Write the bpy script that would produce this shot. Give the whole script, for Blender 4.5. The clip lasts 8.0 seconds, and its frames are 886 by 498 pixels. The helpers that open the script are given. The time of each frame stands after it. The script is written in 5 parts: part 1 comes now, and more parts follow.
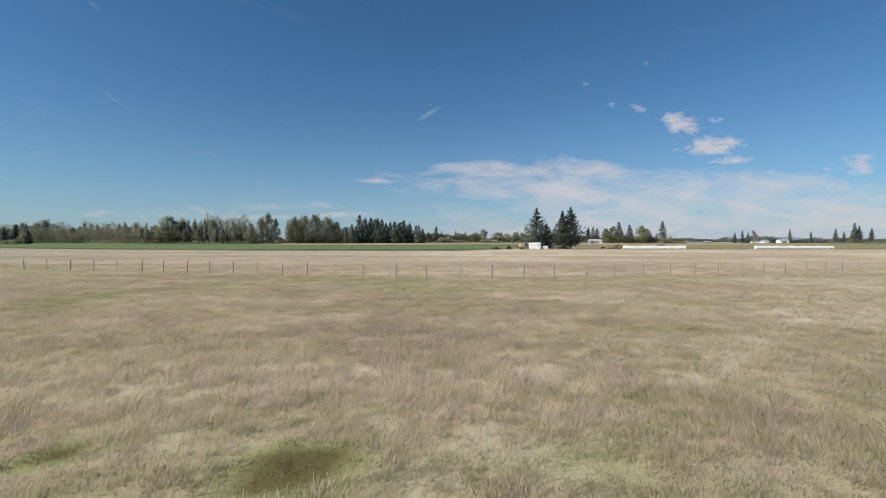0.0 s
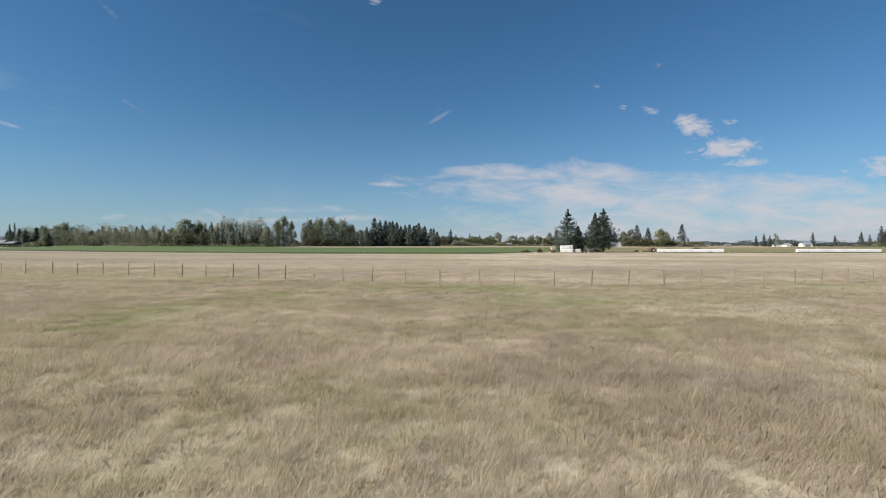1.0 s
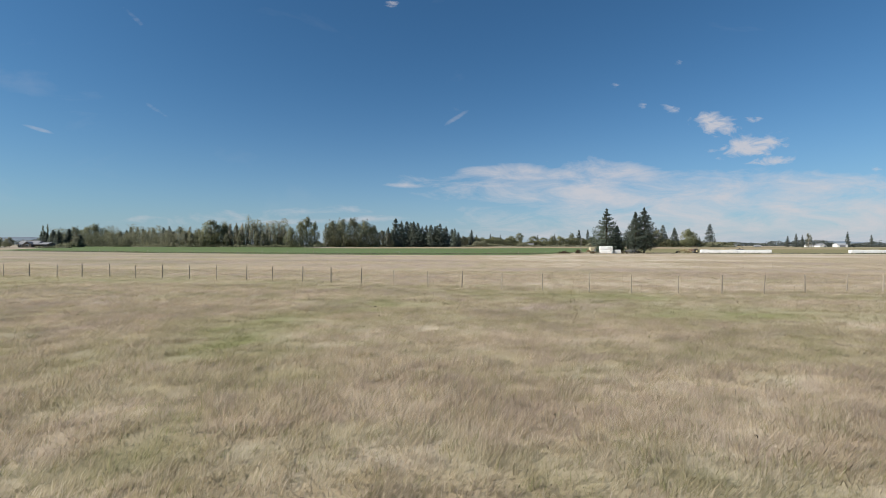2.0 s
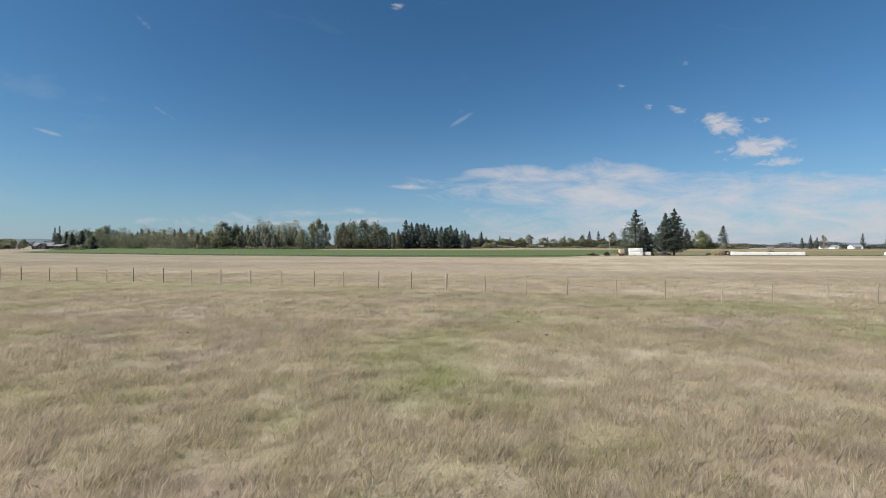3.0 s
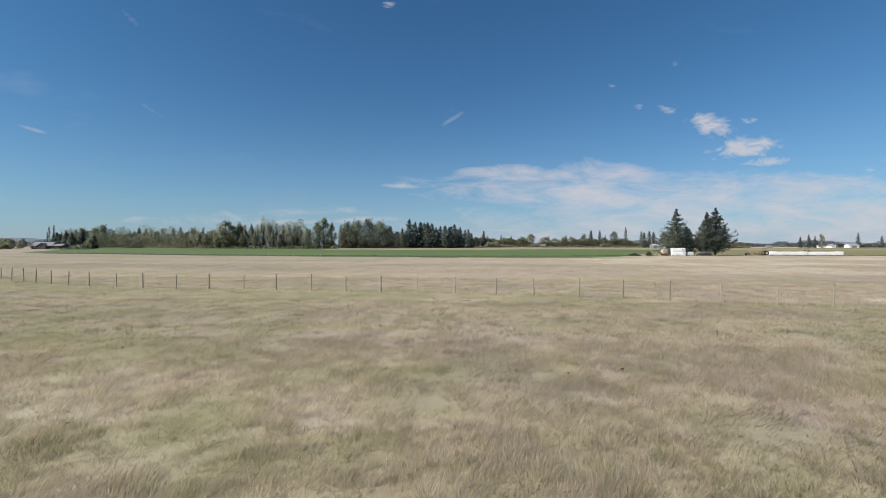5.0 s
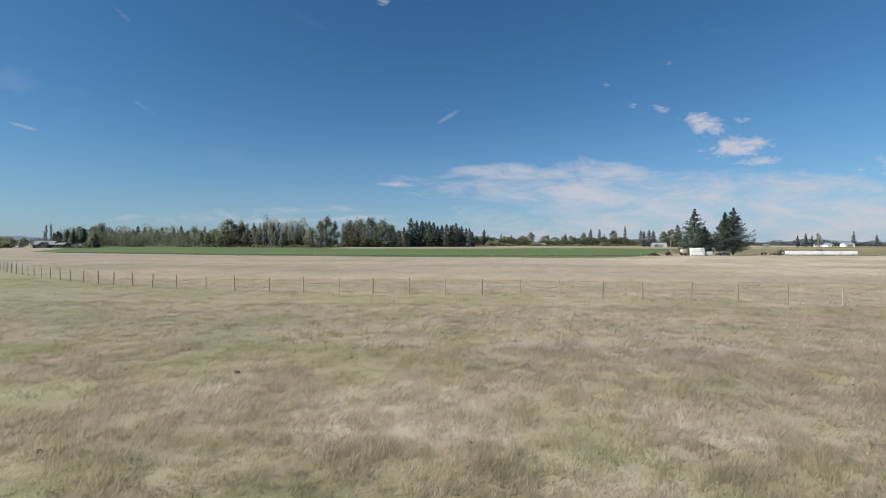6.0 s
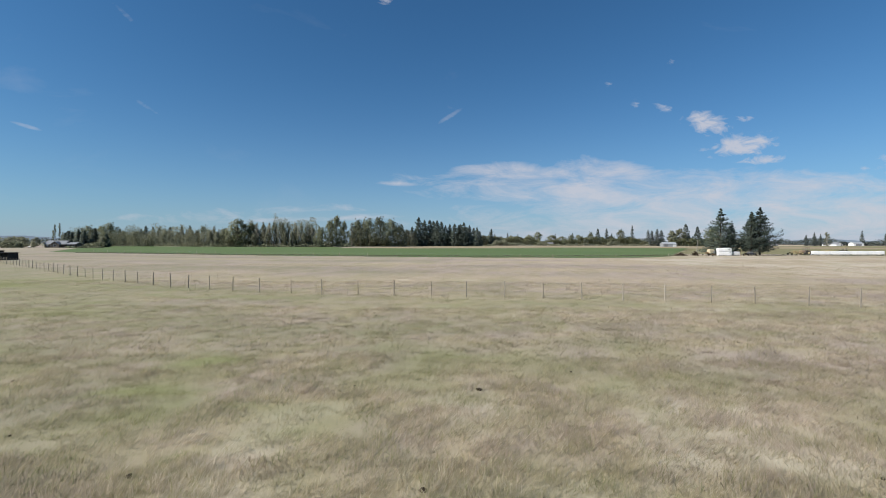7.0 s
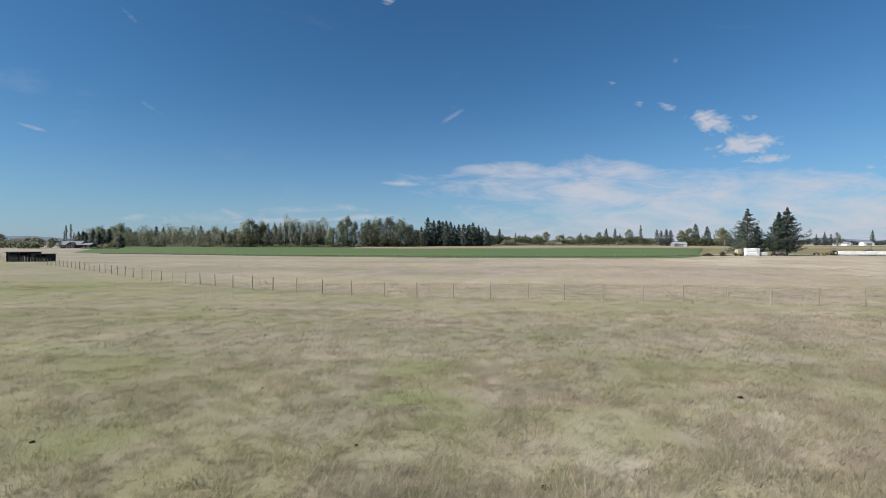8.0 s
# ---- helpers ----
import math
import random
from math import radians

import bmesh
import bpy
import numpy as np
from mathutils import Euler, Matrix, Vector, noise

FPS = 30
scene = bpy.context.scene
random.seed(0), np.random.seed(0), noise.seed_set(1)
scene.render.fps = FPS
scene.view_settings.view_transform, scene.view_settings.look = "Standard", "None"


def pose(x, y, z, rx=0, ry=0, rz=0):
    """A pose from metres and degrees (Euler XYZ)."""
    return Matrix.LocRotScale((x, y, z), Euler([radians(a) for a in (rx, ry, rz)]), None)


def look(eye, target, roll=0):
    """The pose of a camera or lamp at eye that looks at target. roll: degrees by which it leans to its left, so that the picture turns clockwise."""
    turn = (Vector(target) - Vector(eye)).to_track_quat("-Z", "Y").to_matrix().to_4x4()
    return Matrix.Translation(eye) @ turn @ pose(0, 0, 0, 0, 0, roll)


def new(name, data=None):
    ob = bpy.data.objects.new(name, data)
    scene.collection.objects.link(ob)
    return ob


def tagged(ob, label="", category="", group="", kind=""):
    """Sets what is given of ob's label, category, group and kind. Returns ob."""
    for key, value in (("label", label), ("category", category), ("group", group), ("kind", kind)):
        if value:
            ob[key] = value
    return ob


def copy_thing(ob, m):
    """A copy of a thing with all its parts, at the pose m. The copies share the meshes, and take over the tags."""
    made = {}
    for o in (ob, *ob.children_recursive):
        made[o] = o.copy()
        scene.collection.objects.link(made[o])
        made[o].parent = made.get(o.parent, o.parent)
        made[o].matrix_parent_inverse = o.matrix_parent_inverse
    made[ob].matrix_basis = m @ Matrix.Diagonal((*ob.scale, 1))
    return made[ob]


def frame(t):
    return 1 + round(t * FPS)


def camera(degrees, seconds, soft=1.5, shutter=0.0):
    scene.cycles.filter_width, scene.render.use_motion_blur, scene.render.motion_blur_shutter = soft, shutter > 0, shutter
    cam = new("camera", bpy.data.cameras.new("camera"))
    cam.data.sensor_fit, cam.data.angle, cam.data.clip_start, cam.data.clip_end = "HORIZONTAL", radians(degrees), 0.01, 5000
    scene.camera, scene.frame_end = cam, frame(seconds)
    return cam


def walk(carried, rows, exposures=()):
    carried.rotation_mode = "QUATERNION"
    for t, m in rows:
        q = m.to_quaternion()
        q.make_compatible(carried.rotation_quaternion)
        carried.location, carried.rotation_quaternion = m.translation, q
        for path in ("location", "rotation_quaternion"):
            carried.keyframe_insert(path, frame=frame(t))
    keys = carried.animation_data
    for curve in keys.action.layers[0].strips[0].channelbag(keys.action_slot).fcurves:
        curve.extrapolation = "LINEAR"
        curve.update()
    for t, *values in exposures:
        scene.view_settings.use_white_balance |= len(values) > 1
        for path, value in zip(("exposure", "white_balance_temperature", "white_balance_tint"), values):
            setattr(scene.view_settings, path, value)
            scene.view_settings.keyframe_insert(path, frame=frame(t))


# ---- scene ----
cam = camera(90.0, 8.0, soft=0.9)
PATH = [
    (0.0, 0.0, 0.0, 3.90, 0.0, -1.08, -0.12),
    (0.5, -3.53, 3.40, 3.80, 0.24, -0.85, -0.16),
    (1.0, -7.09, 6.26, 3.70, 1.34, -0.67, -0.17),
    (1.5, -10.62, 8.54, 3.67, 2.60, -0.65, -0.15),
    (3.0, -21.88, 13.56, 3.82, 4.16, -0.38, -0.14),
    (3.5, -26.40, 15.39, 3.83, 4.02, -0.34, -0.12),
    (4.0, -30.75, 16.43, 3.88, 3.80, -0.39, -0.08),
    (4.5, -34.95, 17.09, 3.97, 3.53, -0.42, -0.08),
    (6.0, -49.03, 16.60, 4.58, 2.43, -0.70, -0.13),
    (6.5, -53.17, 16.94, 4.70, 2.63, -0.73, -0.14),
    (7.0, -57.42, 17.25, 4.86, 2.69, -0.80, -0.11),
    (7.5, -61.64, 17.23, 4.97, 2.82, -0.79, -0.08),
    (8.0, -65.92, 16.74, 5.14, 3.10, -0.82, -0.04),
]
walk(cam, [(t, pose(x, y, z, 90 + p, r, w)) for t, x, y, z, w, p, r in PATH], exposures=[(0.0, 0.38, 6800, 10), (3.5, 0.38, 6750, 10), (5.0, 0.37, 6600, 10), (6.0, 0.36, 6450, 10), (8.0, 0.36, 6400, 10)])

# ---------------------------------------------------------------- sky and sun
SUN_TO = Vector((-0.80, -0.42, 0.74)).normalized()   # towards the sun, behind and to one side of the walk
world = bpy.data.worlds.new("sky")
scene.world = world
world.use_nodes = True
wn, wl = world.node_tree.nodes, world.node_tree.links
wn.clear()


def wmath(op, a, b=None, clamp=False):
    n = wn.new("ShaderNodeMath")
    n.operation, n.use_clamp = op, clamp
    for i, v in enumerate((a, b)):
        if v is None:
            continue
        if isinstance(v, (int, float)):
            n.inputs[i].default_value = v
        else:
            wl.new(v, n.inputs[i])
    return n.outputs[0]


sky = wn.new("ShaderNodeTexSky")
sky.sky_type, sky.sun_disc = "NISHITA", False
sky.sun_elevation = math.asin(SUN_TO.z)
sky.sun_rotation = math.atan2(SUN_TO.x, SUN_TO.y)
sky.altitude, sky.air_density, sky.dust_density, sky.ozone_density = 60, 1.0, 0.5, 2.2
coord = wn.new("ShaderNodeTexCoord")
axes = wn.new("ShaderNodeSeparateXYZ")
wl.new(coord.outputs["Generated"], axes.inputs[0])
# clouds lie on a plane overhead; their place is told by slope sideways and upwards
ahead = wmath("MAXIMUM", axes.outputs[1], 0.02)
plane = wn.new("ShaderNodeCombineXYZ")
wl.new(wmath("DIVIDE", axes.outputs[0], ahead), plane.inputs[0])
wl.new(wmath("DIVIDE", axes.outputs[2], ahead), plane.inputs[1])


def cloud_mask(x, z, half_x, half_z, turn=0.0, weight=1.0):
    """A soft oval in which a cloud can form."""
    m = wn.new("ShaderNodeMapping")
    m.vector_type = "TEXTURE"
    m.inputs["Location"].default_value = (x, z, 0)
    m.inputs["Rotation"].default_value = (0, 0, radians(turn))
    m.inputs["Scale"].default_value = (half_x, half_z, 1)
    wl.new(plane.outputs[0], m.inputs["Vector"])
    d = wn.new("ShaderNodeVectorMath")
    d.operation = "LENGTH"
    wl.new(m.outputs[0], d.inputs[0])
    r = wn.new("ShaderNodeMapRange")
    r.interpolation_type = "SMOOTHSTEP"
    for name, v in (("From Min", 0.15), ("From Max", 1.25), ("To Min", weight), ("To Max", 0.0)):
        r.inputs[name].default_value = v
    wl.new(d.outputs["Value"], r.inputs["Value"])
    return r.outputs[0]


def cloud_noise(scale, stretch, turn, detail=7.0, rough=0.6):
    m = wn.new("ShaderNodeMapping")
    m.inputs["Rotation"].default_value = (0, 0, radians(turn))
    m.inputs["Scale"].default_value = (scale, scale * stretch, 1)
    wl.new(plane.outputs[0], m.inputs["Vector"])
    t = wn.new("ShaderNodeTexNoise")
    t.inputs["Scale"].default_value, t.inputs["Detail"].default_value, t.inputs["Roughness"].default_value = 1.0, detail, rough
    t.inputs["Distortion"].default_value = 0.5
    wl.new(m.outputs[0], t.inputs["Vector"])
    return t.outputs["Fac"]


def gathered(masks):
    out = masks[0]
    for m in masks[1:]:
        out = wmath("MAXIMUM", out, m)
    return out


# puffs: sideways, upwards, half width, half height, turn, weight
PUFFS = [(0.529, 0.264, 0.074, 0.0310, -20, 1.0), (0.610, 0.213, 0.105, 0.0322, 6, 1.05), (0.644, 0.182, 0.066, 0.0167, 4, 0.85), (0.432, 0.302, 0.036, 0.0125, -20, 0.66),
         (0.374, 0.311, 0.021, 0.0214, -30, 0.5), (0.452, 0.398, 0.015, 0.0107, 0, 0.55), (0.611, 0.274, 0.031, 0.0119, 8, 0.58), (0.318, 0.355, 0.024, 0.0155, 0, 0.40),
         (0.932, 0.171, 0.060, 0.0357, 0, 0.85), (-0.177, 0.548, 0.029, 0.0155, 0, 0.55), (0.857, 0.162, 0.024, 0.0095, 0, 0.55)]
WISPS = [(-0.034, 0.284, 0.055, 0.0085, 31, 0.68), (-0.732, 0.312, 0.071, 0.0095, -33, 0.5), (-0.788, 0.531, 0.066, 0.0119, -42, 0.6), (-1.030, 0.273, 0.066, 0.0071, -15, 0.9), (-0.036, 0.289, 0.083, 0.0357, 20, 0.32)]
BANK = [(0.982, 0.037, 1.012, 0.0834, 0, 0.88), (0.465, 0.038, 0.715, 0.0715, 2, 0.88), (0.418, 0.106, 0.667, 0.0715, -3, 0.98), (0.136, 0.157, 0.226, 0.0286, -4, 1.0), (0.053, 0.134, 0.155, 0.0143, -3, 0.8),
        (-0.138, 0.133, 0.085, 0.0080, -3, 0.66), (0.336, 0.156, 0.202, 0.0381, -10, 0.95), (0.765, 0.129, 0.262, 0.0405, -5, 1.0), (0.834, 0.078, 0.500, 0.0715, 0, 0.95), (0.523, 0.055, 0.834, 0.0655, 0, 0.8),
        (-0.342, 0.054, 0.357, 0.0119, 2, 0.72), (-0.549, 0.064, 0.596, 0.0262, 3, 0.45)]
puff_masks, bank_masks = gathered([cloud_mask(*c) for c in PUFFS]), gathered([cloud_mask(*c) for c in BANK])
puff = wmath("ADD", puff_masks, wmath("MULTIPLY", wmath("SUBTRACT", cloud_noise(24, 2.1, 12, 9.0, 0.64), 0.5), 2.6))
puff = wmath("MULTIPLY", wmath("MULTIPLY", wmath("SUBTRACT", puff, 0.42, True), 1.4, True), wmath("MULTIPLY", puff_masks, 3.0, True))
wisp = wmath("ADD", gathered([cloud_mask(*c) for c in WISPS]), wmath("MULTIPLY", wmath("SUBTRACT", cloud_noise(11.8, 2.4, -25), 0.5), 1.3))
wisp = wmath("MULTIPLY", wmath("SUBTRACT", wisp, 0.45, True), 0.75, True)
bank = wmath("ADD", bank_masks, wmath("MULTIPLY", wmath("SUBTRACT", cloud_noise(7.5, 3.4, 10, 10.0, 0.66), 0.5), 2.2))
bank = wmath("MULTIPLY", wmath("MULTIPLY", wmath("SUBTRACT", bank, 0.40, True), 1.25, True), wmath("MULTIPLY", bank_masks, 3.0, True))
# thin veil elsewhere in the sky
veil = wmath("MULTIPLY", wmath("SUBTRACT", cloud_noise(1.85, 3.0, 12, 6.0, 0.55), 0.60, True), 0.9, True)
cover = wmath("MULTIPLY", gathered([puff, wisp, bank, veil]), 0.80, True)
# milky air low over the horizon
low = wmath("POWER", wmath("SUBTRACT", 1.0, wmath("ABSOLUTE", axes.outputs[2]), True), 9.0)
low = wmath("MULTIPLY", low, wmath("ADD", 0.56, wmath("MULTIPLY", wmath("ADD", wmath("MULTIPLY", axes.outputs[0], 1.2), 0.75, True), 0.16)))   # clearer towards the west
haze = wn.new("ShaderNodeMixRGB")
wl.new(low, haze.inputs[0])
tint = wn.new("ShaderNodeMixRGB")
tint.blend_type = "MULTIPLY"
tint.inputs[0].default_value = 1.0
wl.new(sky.outputs[0], tint.inputs[1])
tint.inputs[2].default_value = (0.372, 0.738, 0.968, 1)
wl.new(tint.outputs[0], haze.inputs[1])
haze.inputs[2].default_value = (4.6, 5.2, 6.8, 1)
clouded = wn.new("ShaderNodeMixRGB")
wl.new(cover, clouded.inputs[0])
wl.new(haze.outputs[0], clouded.inputs[1])
clouded.inputs[2].default_value = (6.2, 6.15, 6.65, 1)
background = wn.new("ShaderNodeBackground")
background.inputs[1].default_value = 0.075
wl.new(clouded.outputs[0], background.inputs[0])
wl.new(background.outputs[0], wn.new("ShaderNodeOutputWorld").inputs[0])

lamp = bpy.data.lights.new("sun", "SUN")
lamp.energy, lamp.angle, lamp.color = 4.8, radians(0.53), (1.0, 0.95, 0.87)
sun = new("sun", lamp)
sun.matrix_basis = look((0, 0, 60), Vector((0, 0, 60)) - SUN_TO)


# ---------------------------------------------------------------- materials
def material(name, build, rough=0.85, spec=0.3, metal=0.0):
    m = bpy.data.materials.new(name)
    m.use_nodes = True
    n, l = m.node_tree.nodes, m.node_tree.links
    b = n["Principled BSDF"]
    b.inputs["Roughness"].default_value = rough
    b.inputs["Specular IOR Level"].default_value = spec
    b.inputs["Metallic"].default_value = metal
    build(n, l, b)
    return m


def noise_of(n, l, scale, detail=4.0, source=None, stretch=None):
    t = n.new("ShaderNodeTexNoise")
    t.inputs["Scale"].default_value, t.inputs["Detail"].default_value = scale, detail
    if source is None:
        source = n.new("ShaderNodeTexCoord").outputs["Object"]
    if stretch:
        mp = n.new("ShaderNodeMapping")
        mp.inputs["Scale"].default_value = stretch
        l.new(source, mp.inputs["Vector"])
        source = mp.outputs[0]
    l.new(source, t.inputs["Vector"])
    return t.outputs["Fac"]


def ramp(n, l, fac, stops):
    r = n.new("ShaderNodeValToRGB")
    e = r.color_ramp.elements
    while len(e) < len(stops):
        e.new(0.5)
    for i, (p, c) in enumerate(stops):
        e[i].position, e[i].color = p, (*c, 1)
    l.new(fac, r.inputs[0])
    return r.outputs[0]


def mixed(n, l, fac, a, b, how="MIX"):
    x = n.new("ShaderNodeMixRGB")
    x.blend_type = how
    for i, v in enumerate((fac, a, b)):
        if isinstance(v, (int, float)):
            x.inputs[i].default_value = v
        elif isinstance(v, tuple):
            x.inputs[i].default_value = (*v, 1)
        else:
            l.new(v, x.inputs[i])
    return x.outputs[0]


def bumped(n, l, b, height, strength=0.4, distance=0.02):
    k = n.new("ShaderNodeBump")
    k.inputs["Strength"].default_value, k.inputs["Distance"].default_value = strength, distance
    l.new(height, k.inputs["Height"])
    l.new(k.outputs[0], b.inputs["Normal"])


def two_scale(dark, light, fine, broad, strength=0.3, distance=0.01, stretch=None, vary=0.25):
    """Colour between dark and light by a fine and a broad noise, with relief and a shade of its own for each object."""
    def build(n, l, b):
        f = noise_of(n, l, fine, 5.0, stretch=stretch)
        g = noise_of(n, l, broad, 3.0)
        c = ramp(n, l, f, [(0.3, dark), (0.7, light)])
        c = mixed(n, l, 0.55, c, ramp(n, l, g, [(0.3, dark), (0.75, light)]))
        shade = n.new("ShaderNodeMapRange")
        shade.inputs["To Min"].default_value, shade.inputs["To Max"].default_value = 1 - vary, 1 + vary
        l.new(n.new("ShaderNodeObjectInfo").outputs["Random"], shade.inputs["Value"])
        l.new(mixed(n, l, 1.0, c, shade.outputs[0], "MULTIPLY"), b.inputs["Base Color"])
        bumped(n, l, b, f, strength, distance)
    return build


MOSS = (0.112, 0.095, 0.036)
STRAW, PALE, LUSH, DULL, GOLD, ROSE = (0.455, 0.375, 0.268), (0.61, 0.53, 0.415), (0.262, 0.265, 0.128), (0.33, 0.285, 0.228), (0.475, 0.385, 0.262), (0.44, 0.355, 0.300)


def field_colours(n, l, jitter):
    """Dull, rosy, straw, golden and pale grass; how green and of which tone a spot is, is carried by the mesh."""
    where = n.new("ShaderNodeNewGeometry").outputs["Position"]
    tone = n.new("ShaderNodeAttribute")
    tone.attribute_name = "tone"
    c = ramp(n, l, tone.outputs["Fac"], [(0.08, DULL), (0.32, ROSE), (0.52, STRAW), (0.70, GOLD), (0.92, PALE)])
    fine = noise_of(n, l, 0.9, 5.0, where, (1, 1.4, 0.2))
    c = mixed(n, l, ramp(n, l, fine, [(0.38, (0, 0, 0)), (0.68, (0.6, 0.6, 0.6))]), c, ROSE)
    lush = n.new("ShaderNodeAttribute")
    lush.attribute_name = "lush"
    green = n.new("ShaderNodeMapRange")
    moss = n.new("ShaderNodeMapRange")
    moss.inputs["From Min"].default_value, moss.inputs["From Max"].default_value = 1.15, 1.9
    for step in (green, moss):
        l.new(lush.outputs["Fac"], step.inputs["Value"])
    c = mixed(n, l, green.outputs[0], c, LUSH)
    c = mixed(n, l, moss.outputs[0], c, MOSS)
    shade = n.new("ShaderNodeMapRange")
    shade.inputs["To Min"].default_value, shade.inputs["To Max"].default_value = 0.90, 1.12
    l.new(jitter if jitter else noise_of(n, l, 6.0, 6.0, where), shade.inputs["Value"])
    return mixed(n, l, 1.0, c, shade.outputs[0], "MULTIPLY"), where


def grass_nodes(n, l, b):
    g = n.new("ShaderNodeNewGeometry")
    c, where = field_colours(n, l, g.outputs["Random Per Island"])
    l.new(c, b.inputs["Base Color"])
    t = n.new("ShaderNodeBsdfTranslucent")
    l.new(c, t.inputs["Color"])
    mx = n.new("ShaderNodeMixShader")
    mx.inputs[0].default_value = 0.48
    l.new(b.outputs[0], mx.inputs[1])
    l.new(t.outputs[0], mx.inputs[2])
    l.new(mx.outputs[0], n["Material Output"].inputs[0])


def soil_nodes(n, l, b):
    c, where = field_colours(n, l, None)
    c = mixed(n, l, 0.16, c, (0.13, 0.115, 0.07))
    l.new(c, b.inputs["Base Color"])
    bumped(n, l, b, noise_of(n, l, 22.0, 8.0, where), 0.6, 0.04)


def flat_field(dark, light, row=0.4):
    def build(n, l, b):
        where = n.new("ShaderNodeNewGeometry").outputs["Position"]
        a = noise_of(n, l, 0.012, 5.0, where, (1, 5.0, 1))
        f = noise_of(n, l, row, 6.0, where, (1, 3.0, 1))
        c = mixed(n, l, 0.45, ramp(n, l, a, [(0.3, dark), (0.7, light)]), ramp(n, l, f, [(0.3, dark), (0.7, light)]))
        l.new(c, b.inputs["Base Color"])
        bumped(n, l, b, f, 0.8, 0.2)
    return build


def leaves(dark, light, through_light=0.3):
    def build(n, l, b):
        g = n.new("ShaderNodeNewGeometry")
        c = ramp(n, l, g.outputs["Random Per Island"], [(0.0, dark), (0.75, light), (1.0, tuple(min(1, v * 1.35) for v in light))])
        shade = n.new("ShaderNodeMapRange")
        shade.inputs["To Min"].default_value, shade.inputs["To Max"].default_value = 0.75, 1.3
        l.new(n.new("ShaderNodeObjectInfo").outputs["Random"], shade.inputs["Value"])
        c = mixed(n, l, 1.0, c, shade.outputs[0], "MULTIPLY")
        l.new(c, b.inputs["Base Color"])
        t = n.new("ShaderNodeBsdfTranslucent")
        l.new(c, t.inputs["Color"])
        mx = n.new("ShaderNodeMixShader")
        mx.inputs[0].default_value = through_light
        l.new(b.outputs[0], mx.inputs[1])
        l.new(t.outputs[0], mx.inputs[2])
        l.new(mx.outputs[0], n["Material Output"].inputs[0])
    return build


